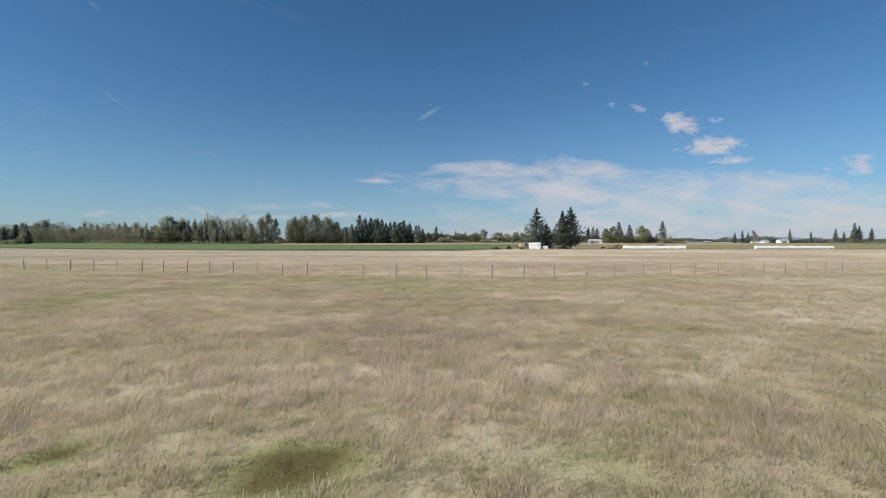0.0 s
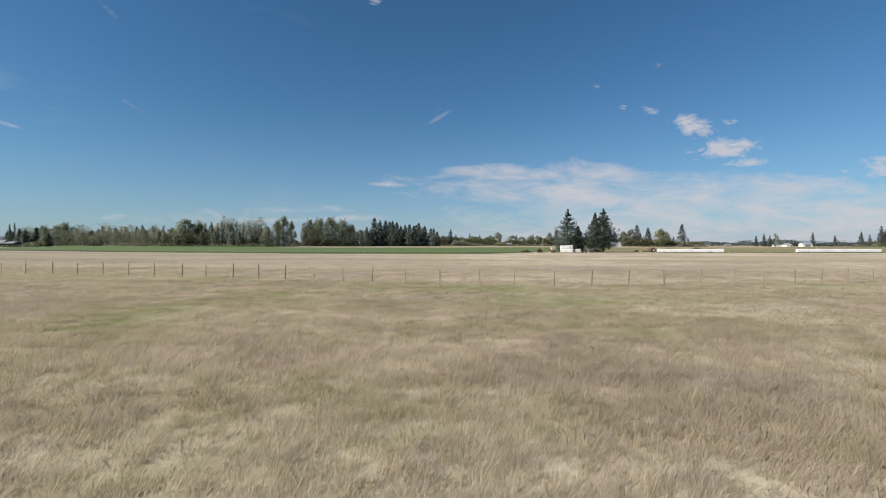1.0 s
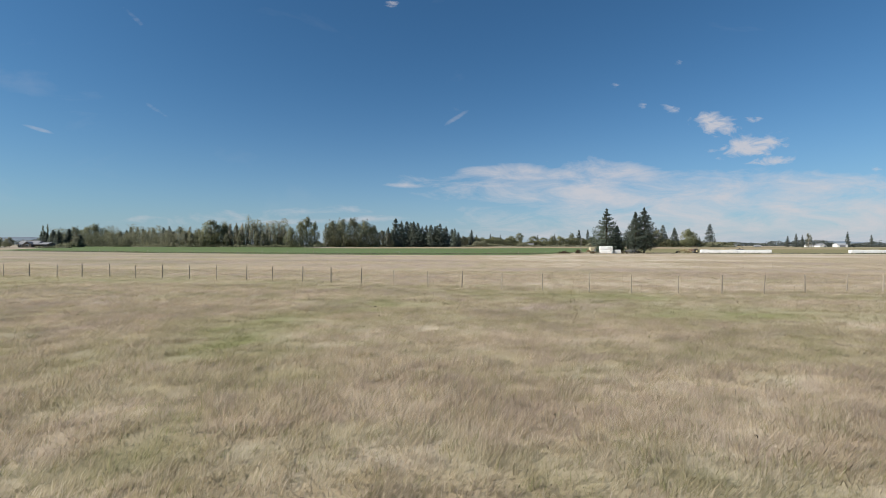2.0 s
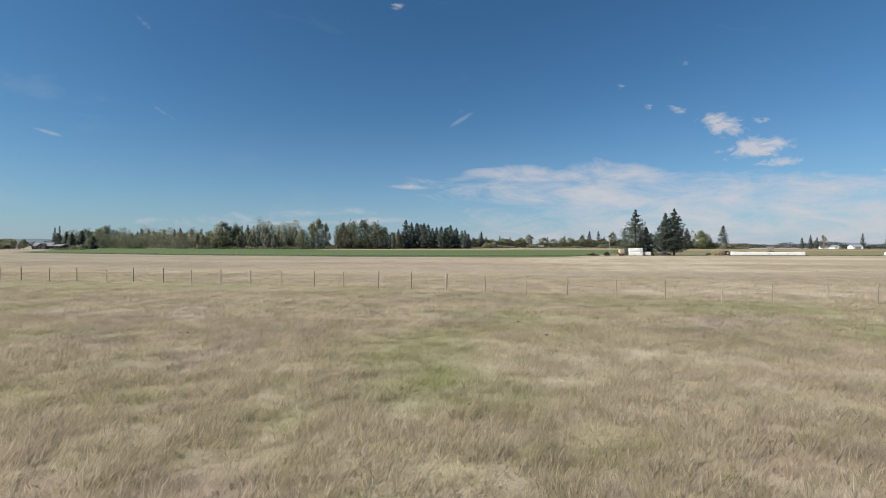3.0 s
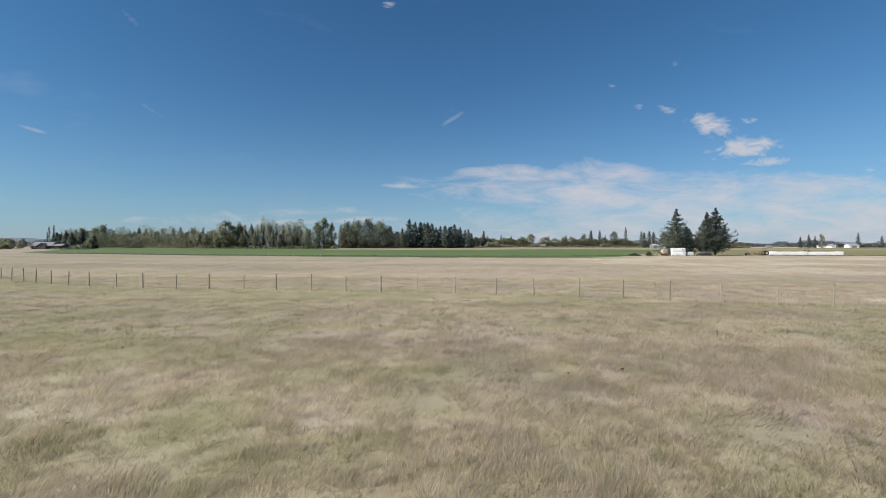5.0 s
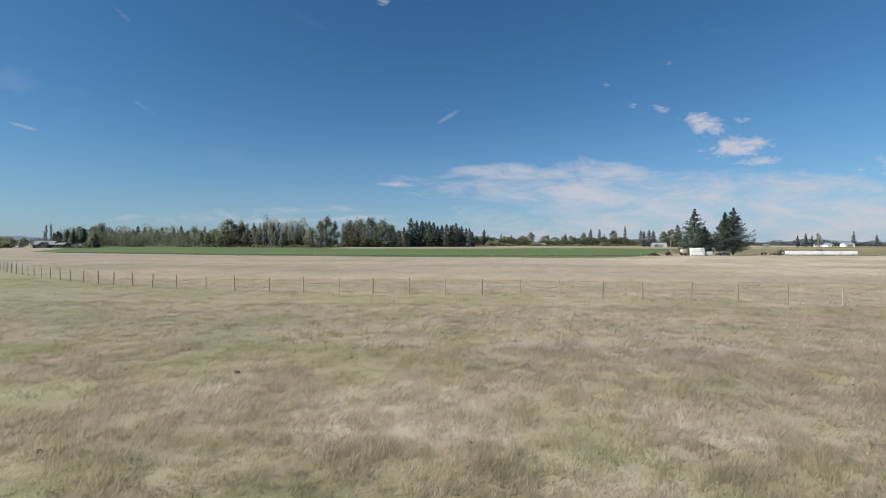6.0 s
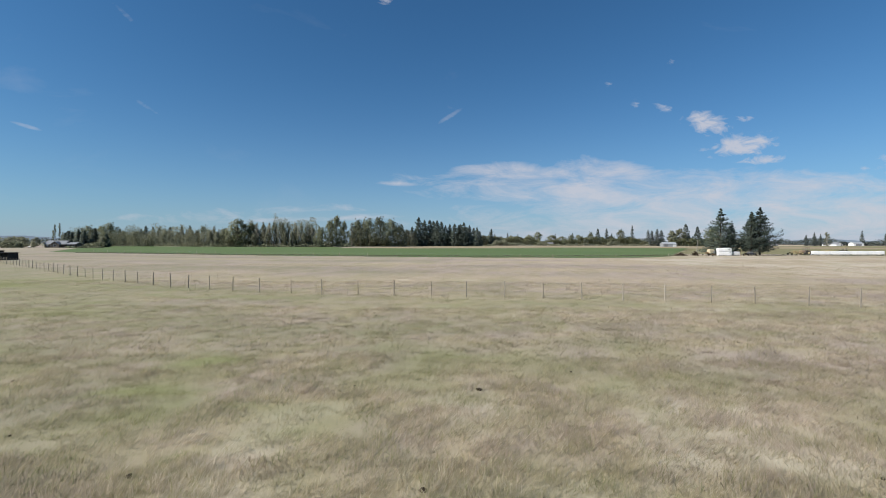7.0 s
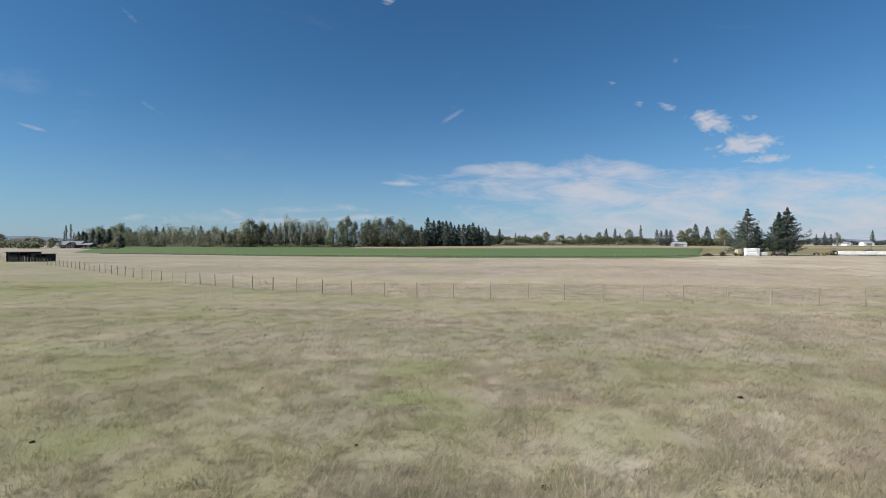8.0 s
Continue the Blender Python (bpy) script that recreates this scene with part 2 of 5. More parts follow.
M = {
    "grass": material("dry_grass", grass_nodes, 0.75, 0.25),
    "soil": material("meadow_soil", soil_nodes, 0.95, 0.1),
    "crop": material("green_crop", flat_field((0.072, 0.118, 0.036), (0.138, 0.180, 0.070)), 0.85, 0.2),
    "stubble": material("stubble", flat_field((0.25, 0.20, 0.125), (0.36, 0.29, 0.19)), 0.95, 0.1),
    "olive": material("grazed_field", flat_field((0.155, 0.150, 0.070), (0.27, 0.24, 0.135)), 0.95, 0.1),
    "track": material("pale_track", flat_field((0.36, 0.33, 0.27), (0.50, 0.46, 0.38)), 0.95, 0.1),
    # woods on the hills, with the blue of distance haze put into their colour
    "hill": material("haze_blue_hills", flat_field((0.155, 0.195, 0.235), (0.205, 0.245, 0.285), 0.01), 1.0, 0.0),
    "post": material("weathered_post", two_scale((0.22, 0.19, 0.15), (0.40, 0.355, 0.29), 18, 2.5, 0.6, 0.01, (1, 1, 0.12)), 0.9, 0.2),
    "wire": material("galvanised_wire", two_scale((0.30, 0.30, 0.29), (0.45, 0.45, 0.44), 6, 1), 0.5, 0.5, 0.8),
    "bark": material("bark", two_scale((0.055, 0.042, 0.030), (0.14, 0.11, 0.085), 3.5, 0.6, 0.8, 0.05, (1, 1, 0.25)), 0.95, 0.1),
    "pale_bark": material("pale_bark", two_scale((0.16, 0.145, 0.12), (0.36, 0.33, 0.28), 2.5, 0.4, 0.6, 0.05, (1, 1, 0.4)), 0.9, 0.1),
    "fir": material("fir_needles", leaves((0.042, 0.058, 0.047), (0.112, 0.137, 0.105), 0.42), 0.65, 0.3),
    "spruce": material("dark_needles", leaves((0.058, 0.075, 0.064), (0.125, 0.148, 0.118), 0.42), 0.7, 0.25),
    # paler and bluer than the nearer needles: distance haze mixed into the colour
    "far_needles": material("haze_tinted_needles", leaves((0.085, 0.100, 0.094), (0.158, 0.178, 0.156), 0.42), 0.75, 0.2),
    "leaf": material("green_leaves", leaves((0.110, 0.122, 0.066), (0.225, 0.230, 0.130), 0.45), 0.6, 0.3),
    "dark_leaf": material("dark_leaves", leaves((0.090, 0.102, 0.064), (0.185, 0.196, 0.120), 0.45), 0.6, 0.3),
    "yellow_leaf": material("turning_leaves", leaves((0.120, 0.125, 0.070), (0.240, 0.238, 0.138)), 0.6, 0.3),
    "olive_leaf": material("dull_olive_leaves", leaves((0.125, 0.130, 0.085), (0.215, 0.218, 0.148), 0.48), 0.65, 0.25),
    "pale_leaf": material("thin_pale_leaves", leaves((0.22, 0.21, 0.15), (0.37, 0.35, 0.26), 0.48), 0.6, 0.3),
    "film": material("white_bale_film", two_scale((0.74, 0.74, 0.73), (0.86, 0.86, 0.85), 7, 1.2, 0.4, 0.02, None, 0.05), 0.35, 0.5),
    "roof": material("grey_shingles", two_scale((0.155, 0.16, 0.17), (0.24, 0.245, 0.255), 5, 0.5, 0.5, 0.02), 0.9, 0.2),
    "tin": material("pale_metal_roof", two_scale((0.30, 0.31, 0.32), (0.42, 0.43, 0.44), 3, 0.3, 0.2, 0.01), 0.5, 0.5, 0.3),
    "siding": material("brown_siding", two_scale((0.11, 0.090, 0.078), (0.19, 0.160, 0.135), 4, 0.6, 0.3, 0.01, (0.2, 0.2, 3)), 0.85, 0.2),
    "white": material("white_paint", two_scale((0.66, 0.66, 0.64), (0.82, 0.82, 0.80), 4, 0.5, 0.15, 0.005), 0.6, 0.3),
    "black": material("dark_boards", two_scale((0.012, 0.012, 0.013), (0.035, 0.033, 0.032), 8, 1.0, 0.4, 0.01, (1, 1, 0.2)), 0.85, 0.2),
    "glass": material("window_glass", two_scale((0.03, 0.035, 0.04), (0.05, 0.055, 0.06), 1, 0.3, 0.05, 0.002), 0.08, 0.6),
    "rust": material("rusty_steel", two_scale((0.15, 0.095, 0.055), (0.27, 0.185, 0.115), 7, 1.1, 0.4, 0.006), 0.8, 0.3, 0.3),
    "ochre": material("faded_yellow_paint", two_scale((0.40, 0.31, 0.15), (0.55, 0.45, 0.25), 6, 1.0, 0.2, 0.004), 0.6, 0.4),
    "cream": material("cream_paint", two_scale((0.42, 0.36, 0.23), (0.56, 0.49, 0.34), 6, 1.0, 0.2, 0.004), 0.6, 0.4),
    "red": material("weathered_brown_paint", two_scale((0.15, 0.10, 0.075), (0.23, 0.16, 0.12), 6, 1.0, 0.2, 0.004), 0.55, 0.4),
    "grey": material("grey_steel", two_scale((0.16, 0.16, 0.165), (0.30, 0.30, 0.31), 6, 1.0, 0.2, 0.004), 0.5, 0.5, 0.5),
    "tyre": material("tyre_rubber", two_scale((0.018, 0.018, 0.018), (0.045, 0.042, 0.04), 20, 3, 0.4, 0.004), 0.9, 0.2),
    "dirt": material("dark_dung", two_scale((0.022, 0.017, 0.012), (0.070, 0.052, 0.036), 14, 4, 0.8, 0.02), 0.95, 0.1),
    "brush": material("dead_branches", two_scale((0.050, 0.038, 0.026), (0.13, 0.10, 0.07), 5, 1.0, 0.5, 0.02), 0.95, 0.1),
}


# ---------------------------------------------------------------- building blocks
def hashed(ix, iy, seed):
    h = np.sin(ix * 127.1 + iy * 311.7 + seed * 74.7) * 43758.5453
    return h - np.floor(h)


def value_noise(x, y, seed=0):
    ix, iy = np.floor(x), np.floor(y)
    fx, fy = x - ix, y - iy
    fx, fy = fx * fx * (3 - 2 * fx), fy * fy * (3 - 2 * fy)
    a, b = hashed(ix, iy, seed), hashed(ix + 1, iy, seed)
    c, d = hashed(ix, iy + 1, seed), hashed(ix + 1, iy + 1, seed)
    return (a * (1 - fx) + b * fx) * (1 - fy) + (c * (1 - fx) + d * fx) * fy


def fbm(x, y, seed=0, octaves=4):
    total, size = 0.0, 0.5
    for i in range(octaves):
        total = total + size * value_noise(x, y, seed + i)
        x, y, size = x * 2.03 + 17.0, y * 2.03 + 5.0, size * 0.5
    return total


def smooth(a, b, x):
    s = np.clip((x - a) / (b - a), 0, 1)
    return s * s * (3 - 2 * s)


def linked(name, mesh, mat, parent=None, label=""):
    ob = new(name, mesh)
    if mat is not None and not mesh.materials:
        mesh.materials.append(mat)
    if parent is not None:
        ob.parent = parent
    return tagged(ob, label)


def part(name, bm, mat, parent, label=""):
    """One bmesh as one mesh object under a thing or a part."""
    me = bpy.data.meshes.new(name)
    bm.to_mesh(me)
    bm.free()
    return linked(name, me, mat, parent, label)


def array_mesh(name, verts, faces, normals=None):
    """A mesh from arrays of places and of triangles or quads, with soft normals where they are given."""
    verts, faces = np.asarray(verts, np.float32).reshape(-1, 3), np.asarray(faces, np.int32)
    k = faces.shape[1]
    me = bpy.data.meshes.new(name)
    me.vertices.add(len(verts))
    me.vertices.foreach_set("co", verts.ravel())
    me.loops.add(faces.size)
    me.loops.foreach_set("vertex_index", faces.ravel())
    me.polygons.add(len(faces))
    me.polygons.foreach_set("loop_start", np.arange(0, faces.size, k, dtype=np.int32))
    me.update(calc_edges=True)
    if normals is not None:
        me.attributes.new("custom_normal", "FLOAT_VECTOR", "POINT").data.foreach_set("vector", np.asarray(normals, np.float32).ravel())
        me.update()
    return me


def thing(name, label, category, place=(0, 0, 0), turn=0.0, group="", kind=""):
    ob = new(name)
    ob.matrix_basis = pose(*place, 0, 0, turn)
    return tagged(ob, label, category, group, kind)


def block(bm, x0, x1, y0, y1, z0, z1, bevel=0.0):
    made = bmesh.ops.create_cube(bm, size=1.0, matrix=Matrix.LocRotScale(((x0 + x1) / 2, (y0 + y1) / 2, (z0 + z1) / 2), None, (x1 - x0, y1 - y0, z1 - z0)))
    if bevel:
        edges = list({e for v in made["verts"] for e in v.link_edges})
        bmesh.ops.bevel(bm, geom=edges, offset=bevel, segments=2, affect="EDGES", profile=0.6)


def blocks(*boxes, bevel=0.0):
    bm = bmesh.new()
    for b in boxes:
        block(bm, *b, bevel=bevel)
    return bm


def tube(bm, points, radii, sides=6):
    """A tapered tube along points."""
    rings = []
    for i, p in enumerate(points):
        a, c = Vector(points[max(i - 1, 0)]), Vector(points[min(i + 1, len(points) - 1)])
        q = (c - a).to_track_quat("Z", "Y")
        rings.append([bm.verts.new(Vector(p) + q @ Vector((math.cos(2 * math.pi * k / sides) * radii[i], math.sin(2 * math.pi * k / sides) * radii[i], 0))) for k in range(sides)])
    for a, b in zip(rings, rings[1:]):
        for k in range(sides):
            bm.faces.new((a[k], a[(k + 1) % sides], b[(k + 1) % sides], b[k]))
    bm.faces.new(rings[0][::-1])
    bm.faces.new(rings[-1])


def disc_wheel(bm, centre, radius, width, sides=18, axis="Y"):
    turn = pose(0, 0, 0, 90, 0, 0) if axis == "Y" else pose(0, 0, 0, 0, 90, 0)
    made = bmesh.ops.create_cone(bm, cap_ends=True, segments=sides, radius1=radius, radius2=radius, depth=width, matrix=Matrix.Translation(centre) @ turn)
    edges = list({e for v in made["verts"] for e in v.link_edges if len(e.link_faces) == 2 and e.calc_face_angle(0) > 1.0})
    bmesh.ops.bevel(bm, geom=edges, offset=width * 0.18, segments=2, affect="EDGES")


# ---------------------------------------------------------------- the lie of the land
WIDEN = 1.191      # the far survey's bearings, opened out about the middle of the walk


def laid(x, y, deep=1.0):
    """Sets out on the ground a spot of the far survey, taken from the middle of the walk."""
    a, b = x + 33.7, y - 8.15
    p, q = radians(2.77), radians(3.66)
    side, ahead = (a * math.cos(p) + b * math.sin(p)) * WIDEN * deep, (b * math.cos(p) - a * math.sin(p)) * deep
    return -32.9 + side * math.cos(q) - ahead * math.sin(q), 16.8 + side * math.sin(q) + ahead * math.cos(q)


def grown(h):
    """Height of a far thing, opened out like its bearing."""
    return 4.2 + (h - 4.07) * WIDEN


FENCE = [(-260, 180), (-150, 105), (-120, 83), (-105, 73), (-95, 67), (-86, 62.6), (-78, 59.2), (-71, 57.8), (-62, 57.3), (-54, 56.8), (-45, 55.8), (-36, 54.4), (-29, 52.6), (-20, 50), (-12, 47.2), (-5, 45.5), (3, 45), (12, 46), (25, 48.5), (45, 54), (110, 76)]


def fence_y(x):
    return np.interp(x, [p[0] for p in FENCE], [p[1] for p in FENCE])


def height(x, y):
    """Ground height: an almost level meadow that rises a little to the farmyard."""
    rise = 0.35 * smooth(-2, 28, x) * smooth(135, 165, y)
    return rise + 0.16 * (fbm(x / 14, y / 14, 3) - 0.47) * smooth(160, 90, y)


# short green hollows: x, y, half width, half depth, strength
HOLLOWS = [(-7.1, 7.8, 0.5, 0.7, 4.0), (-2.6, 7.6, 1.1, 0.9, 3.2), (-1.1, 35.1, 6.7, 2.6, 0.75), (-24.5, 27.7, 2.4, 2.6, 0.5), (-1.3, 9.5, 0.3, 0.3, 1.6), (4.5, 9.1, 0.2, 0.3, 1.6), (-8.1, 16.5, 1.3, 1.2, 0.25),
           (0.8, 24.5, 1.8, 1.3, 0.4), (-40.3, 31.6, 1.8, 1.5, 0.4), (-22.8, 26.1, 1.5, 2.3, 0.62), (-23.3, 31.6, 1.4, 1.5, 0.4), (-3.9, 43.0, 3.1, 2.6, 0.6), (-45.8, 27.5, 1.1, 1.6, 0.5), (-19.3, 37.1, 3.7, 3.2, 0.55),
           (-41.0, 41.6, 2.5, 1.6, 0.35), (-67.7, 34.6, 1.4, 1.4, 0.7), (-52.6, 32.4, 1.2, 1.1, 0.3), (-58.9, 35.6, 1.7, 1.2, 0.3), (-67.6, 31.3, 1.5, 0.6, 1.0), (-61.1, 28.5, 1.9, 0.5, 0.7), (-57.4, 36.1, 0.5, 0.4, 1.0),
           (-64.4, 30.0, 2.2, 0.7, 0.4), (-86.3, 47.3, 4.8, 3.0, 0.4), (-66.5, 29.0, 1.6, 0.9, 0.6), (-115.8, 64.5, 7.3, 5.5, 0.8), (-80.0, 35.1, 3.9, 2.4, 0.4), (-75.6, 27.0, 1.5, 1.1, 0.45), (-49.9, 38.8, 2.2, 1.4, 0.4), (26.5, 48.0, 1.6, 0.5, 1.3)]
# thin, trodden grey spots: x, y, half width, half depth
BARE = [(2.9, 7.7, 1.1, 0.7), (-20.1, 18.2, 1.0, 1.8), (-32.9, 27.0, 1.8, 1.2), (-41.1, 28.6, 1.5, 1.1), (-22.4, 26.5, 0.6, 0.7), (-60.6, 28.9, 0.6, 0.5)]
# broad stretches of duller or paler grass: x, y, half width, half depth, change of tone
TINGES = [(-41.5, 35.4, 7.6, 4.4, -0.32), (-65.6, 42.5, 6.8, 4.2, -0.35), (-58.6, 41.0, 7.8, 3.6, -0.28), (-67.2, 28.2, 2.2, 2.3, -0.22), (1.7, 11.5, 7.4, 3.4, 0.25), (-9.8, 16.8, 4.2, 1.8, 0.2), (-41.1, 26.7, 1.9, 2.2, 0.15), (-96.4, 47.1, 3.7, 4.9, -0.3)]


def barren(x, y):
    """How thin and trodden the grass is at a spot, from 0 to 1."""
    g = 0.0
    for hx, hy, hw, hd in BARE:
        r = ((x - hx) / hw) ** 2 + ((y - hy) / hd) ** 2
        g = g + np.exp(-(r * (0.3 + 1.5 * fbm(x * 1.3, y * 1.3, 83, 3))) ** 1.5)
    return np.clip(g, 0, 1)


def lushness(x, y):
    """How green the grass is at a spot, from 0 to 1."""
    g = 0.22 + 0.85 * (fbm(x / 11, y / 4, 11) - 0.47) + 0.95 * (fbm(x / 1.3, y / 1.1, 23, 3) - 0.45)
    off = fence_y(x) - y
    g = g + 0.34 * smooth(-35, -85, x) * (0.5 + 0.5 * smooth(-4, 4, off))
    g = g + 0.13 * np.exp(-((off - 3.0) / 3.0) ** 2) - 0.16 * smooth(0, -8, off)
    for hx, hy, hw, hd, s in HOLLOWS:
        r = ((x - hx) / hw) ** 2 + ((y - hy) / hd) ** 2
        if s > 2:
            r = (r * (0.25 + 1.6 * fbm(x * 1.6, y * 1.6, 29, 3))) ** 6
        g = g + s * np.exp(-r) * (0.6 + 0.8 * value_noise(x * 2.2, y * 2.2, 5))
    return np.clip(g + 0.35 * barren(x, y), 0, 2)


def toned(x, y):
    """Which dry tone the grass has at a spot, from dull (0) to pale (1)."""
    t = 0.56 + 0.9 * (fbm(x / 19, y / 13, 67, 3) - 0.44) + 1.3 * (fbm(x / 2.6, y / 2.3, 61, 4) - 0.47) * (1 - 0.5 * smooth(50, 80, y)) + 0.9 * (fbm(x / 0.75, y / 0.65, 63, 2) - 0.36) * smooth(45, 25, y)
    # paler grass eastward, with some sun-facing brightness added into its tone
    t = t + 0.26 * smooth(-40, 0, x) - 0.13 * smooth(-50, -80, x) - 0.22 * smooth(-90, -170, x) - 0.14 * smooth(50, 75, y) + 1.1 * (fbm(x / 42, y / 11, 71, 4) - 0.46) * smooth(50, 75, y) + 0.08 * smooth(100, 155, y)
    for hx, hy, hw, hd, s in TINGES:
        t = t + s * np.exp(-((x - hx) / hw) ** 2 - ((y - hy) / hd) ** 2) * (0.4 + 1.2 * fbm(x / 1.9, y / 1.5, 97, 3))
    return np.clip(t - 0.25 * barren(x, y), 0, 1)


def sheet(name, xs, ys, mat, label, category, lift=0.0, keep=None, lush=True):
    gx, gy = np.meshgrid(xs, ys)
    v = np.stack([gx, gy, height(gx, gy) + lift], -1).reshape(-1, 3)
    nx, ny = len(xs), len(ys)
    i = (np.arange(ny - 1)[:, None] * nx + np.arange(nx - 1)[None]).ravel()
    f = np.stack([i, i + 1, i + nx + 1, i + nx], 1)
    if keep is not None:
        mid = v[f].mean(1)
        f = f[keep(mid[:, 0], mid[:, 1])]
        used, f = np.unique(f, return_inverse=True)
        f, v = f.reshape(-1, 4), v[used]
    me = array_mesh(name, v, f)
    if lush:
        me.attributes.new("lush", "FLOAT", "POINT").data.foreach_set("value", lushness(v[:, 0], v[:, 1]).astype(np.float32))
        me.attributes.new("tone", "FLOAT", "POINT").data.foreach_set("value", toned(v[:, 0], v[:, 1]).astype(np.float32))
    me.polygons.foreach_set("use_smooth", np.ones(len(f), bool))
    ob = linked(name, me, mat)
    return tagged(ob, label, category, "", "structure")


def spaced(*runs):
    return np.unique(np.concatenate([np.arange(a, b + s / 2, s) for a, b, s in runs]))


sheet("ground", spaced((-4800, -400, 200), (-400, -140, 10), (-140, 80, 1.0), (80, 300, 10), (300, 4800, 200)),
      spaced((-4800, -200, 200), (-200, -20, 20), (-20, 70, 1.0), (70, 200, 5), (200, 400, 20), (400, 4800, 200)),
      M["soil"], "level meadow of dry straw-coloured grass and greener hollows", "meadow")


def near_edge(x):
    return np.interp(x, [-480, -250, -166, -140, -90, -60, -18, 5, 20, 30, 38], [252, 221, 191, 180, 171, 165, 165, 170, 180, 198, 216]) + 2.5 * (fbm(x / 12, x * 0 + 3, 9) - 0.5)


def far_edge(x):
    return np.interp(x, [-568, -496, -389, -335, -186, -171, -102, 16, 52, 142], [597, 578, 506, 486, 489, 406, 392, 450, 461, 413])


sheet("green_field", spaced((-570, 145, 2.5)), spaced((158, 604, 2.0)), M["crop"], "flat green crop field beyond the dry meadow", "crop field", 0.06,
      lambda x, y: (y > near_edge(x)) & (y < far_edge(x)) & (x < 35 + (y - 215) * 0.52) & (x > -80 - 0.80 * y), False)
sheet("stubble_field", spaced((-180, 400, 6)), spaced((385, 660, 5)), M["stubble"], "brown stubble field in front of the distant woods", "field", 0.05,
      lambda x, y: (y > far_edge(x) + 1) & (y < 655) & (x > -175 + (y - 406) * 0.35), False)
sheet("grazed_field", spaced((24, 900, 8)), spaced((190, 820, 6)), M["olive"], "olive-brown grazed field behind the farmyard", "field", 0.05,
      lambda x, y: (x > 35 + (y - 215) * 0.52) & (y > 210 - 0.02 * x) & (x < y * 1.15) & ((y > 655) | (x > 400) | (y < far_edge(x))), False)
sheet("farm_track", spaced((-156, 50, 5)), spaced((412, 418, 1.5)), M["track"], "narrow pale farm track across the green field", "track", 0.12,
      lambda x, y: y < 416.5, False)


# ---------------------------------------------------------------- woods and trees
def unit(v):
    return v / (np.linalg.norm(v, axis=1, keepdims=True) + 1e-9)


def cards(rng, centres, out, size, flat=0.5, slim=(0.30, 0.5), swell=None):
    """Leaf-shaped quads at centres, leaning along out, of the given sizes; swell: which way the foliage bulges there."""
    n = len(centres)
    d = unit(out + rng.normal(0, flat, (n, 3)))
    s = unit(np.cross(d, rng.normal(0, 1, (n, 3))))
    size = np.broadcast_to(size, n)[:, None]
    w = size * rng.uniform(*slim, (n, 1))
    bulge = unit(out if swell is None else swell)
    face = np.cross(s, d)
    s = np.where((face * bulge).sum(1, keepdims=True) < 0, -s, s)
    v = np.stack([centres - d * size * 0.5, centres + s * w, centres + d * size * 0.5, centres - s * w], 1)
    normals = unit(bulge * 1.3 + np.cross(s, d) * 0.7 + np.array([0, 0, 0.25]))
    return v.reshape(-1, 3), np.arange(4 * n).reshape(-1, 4), np.repeat(normals, 4, 0)


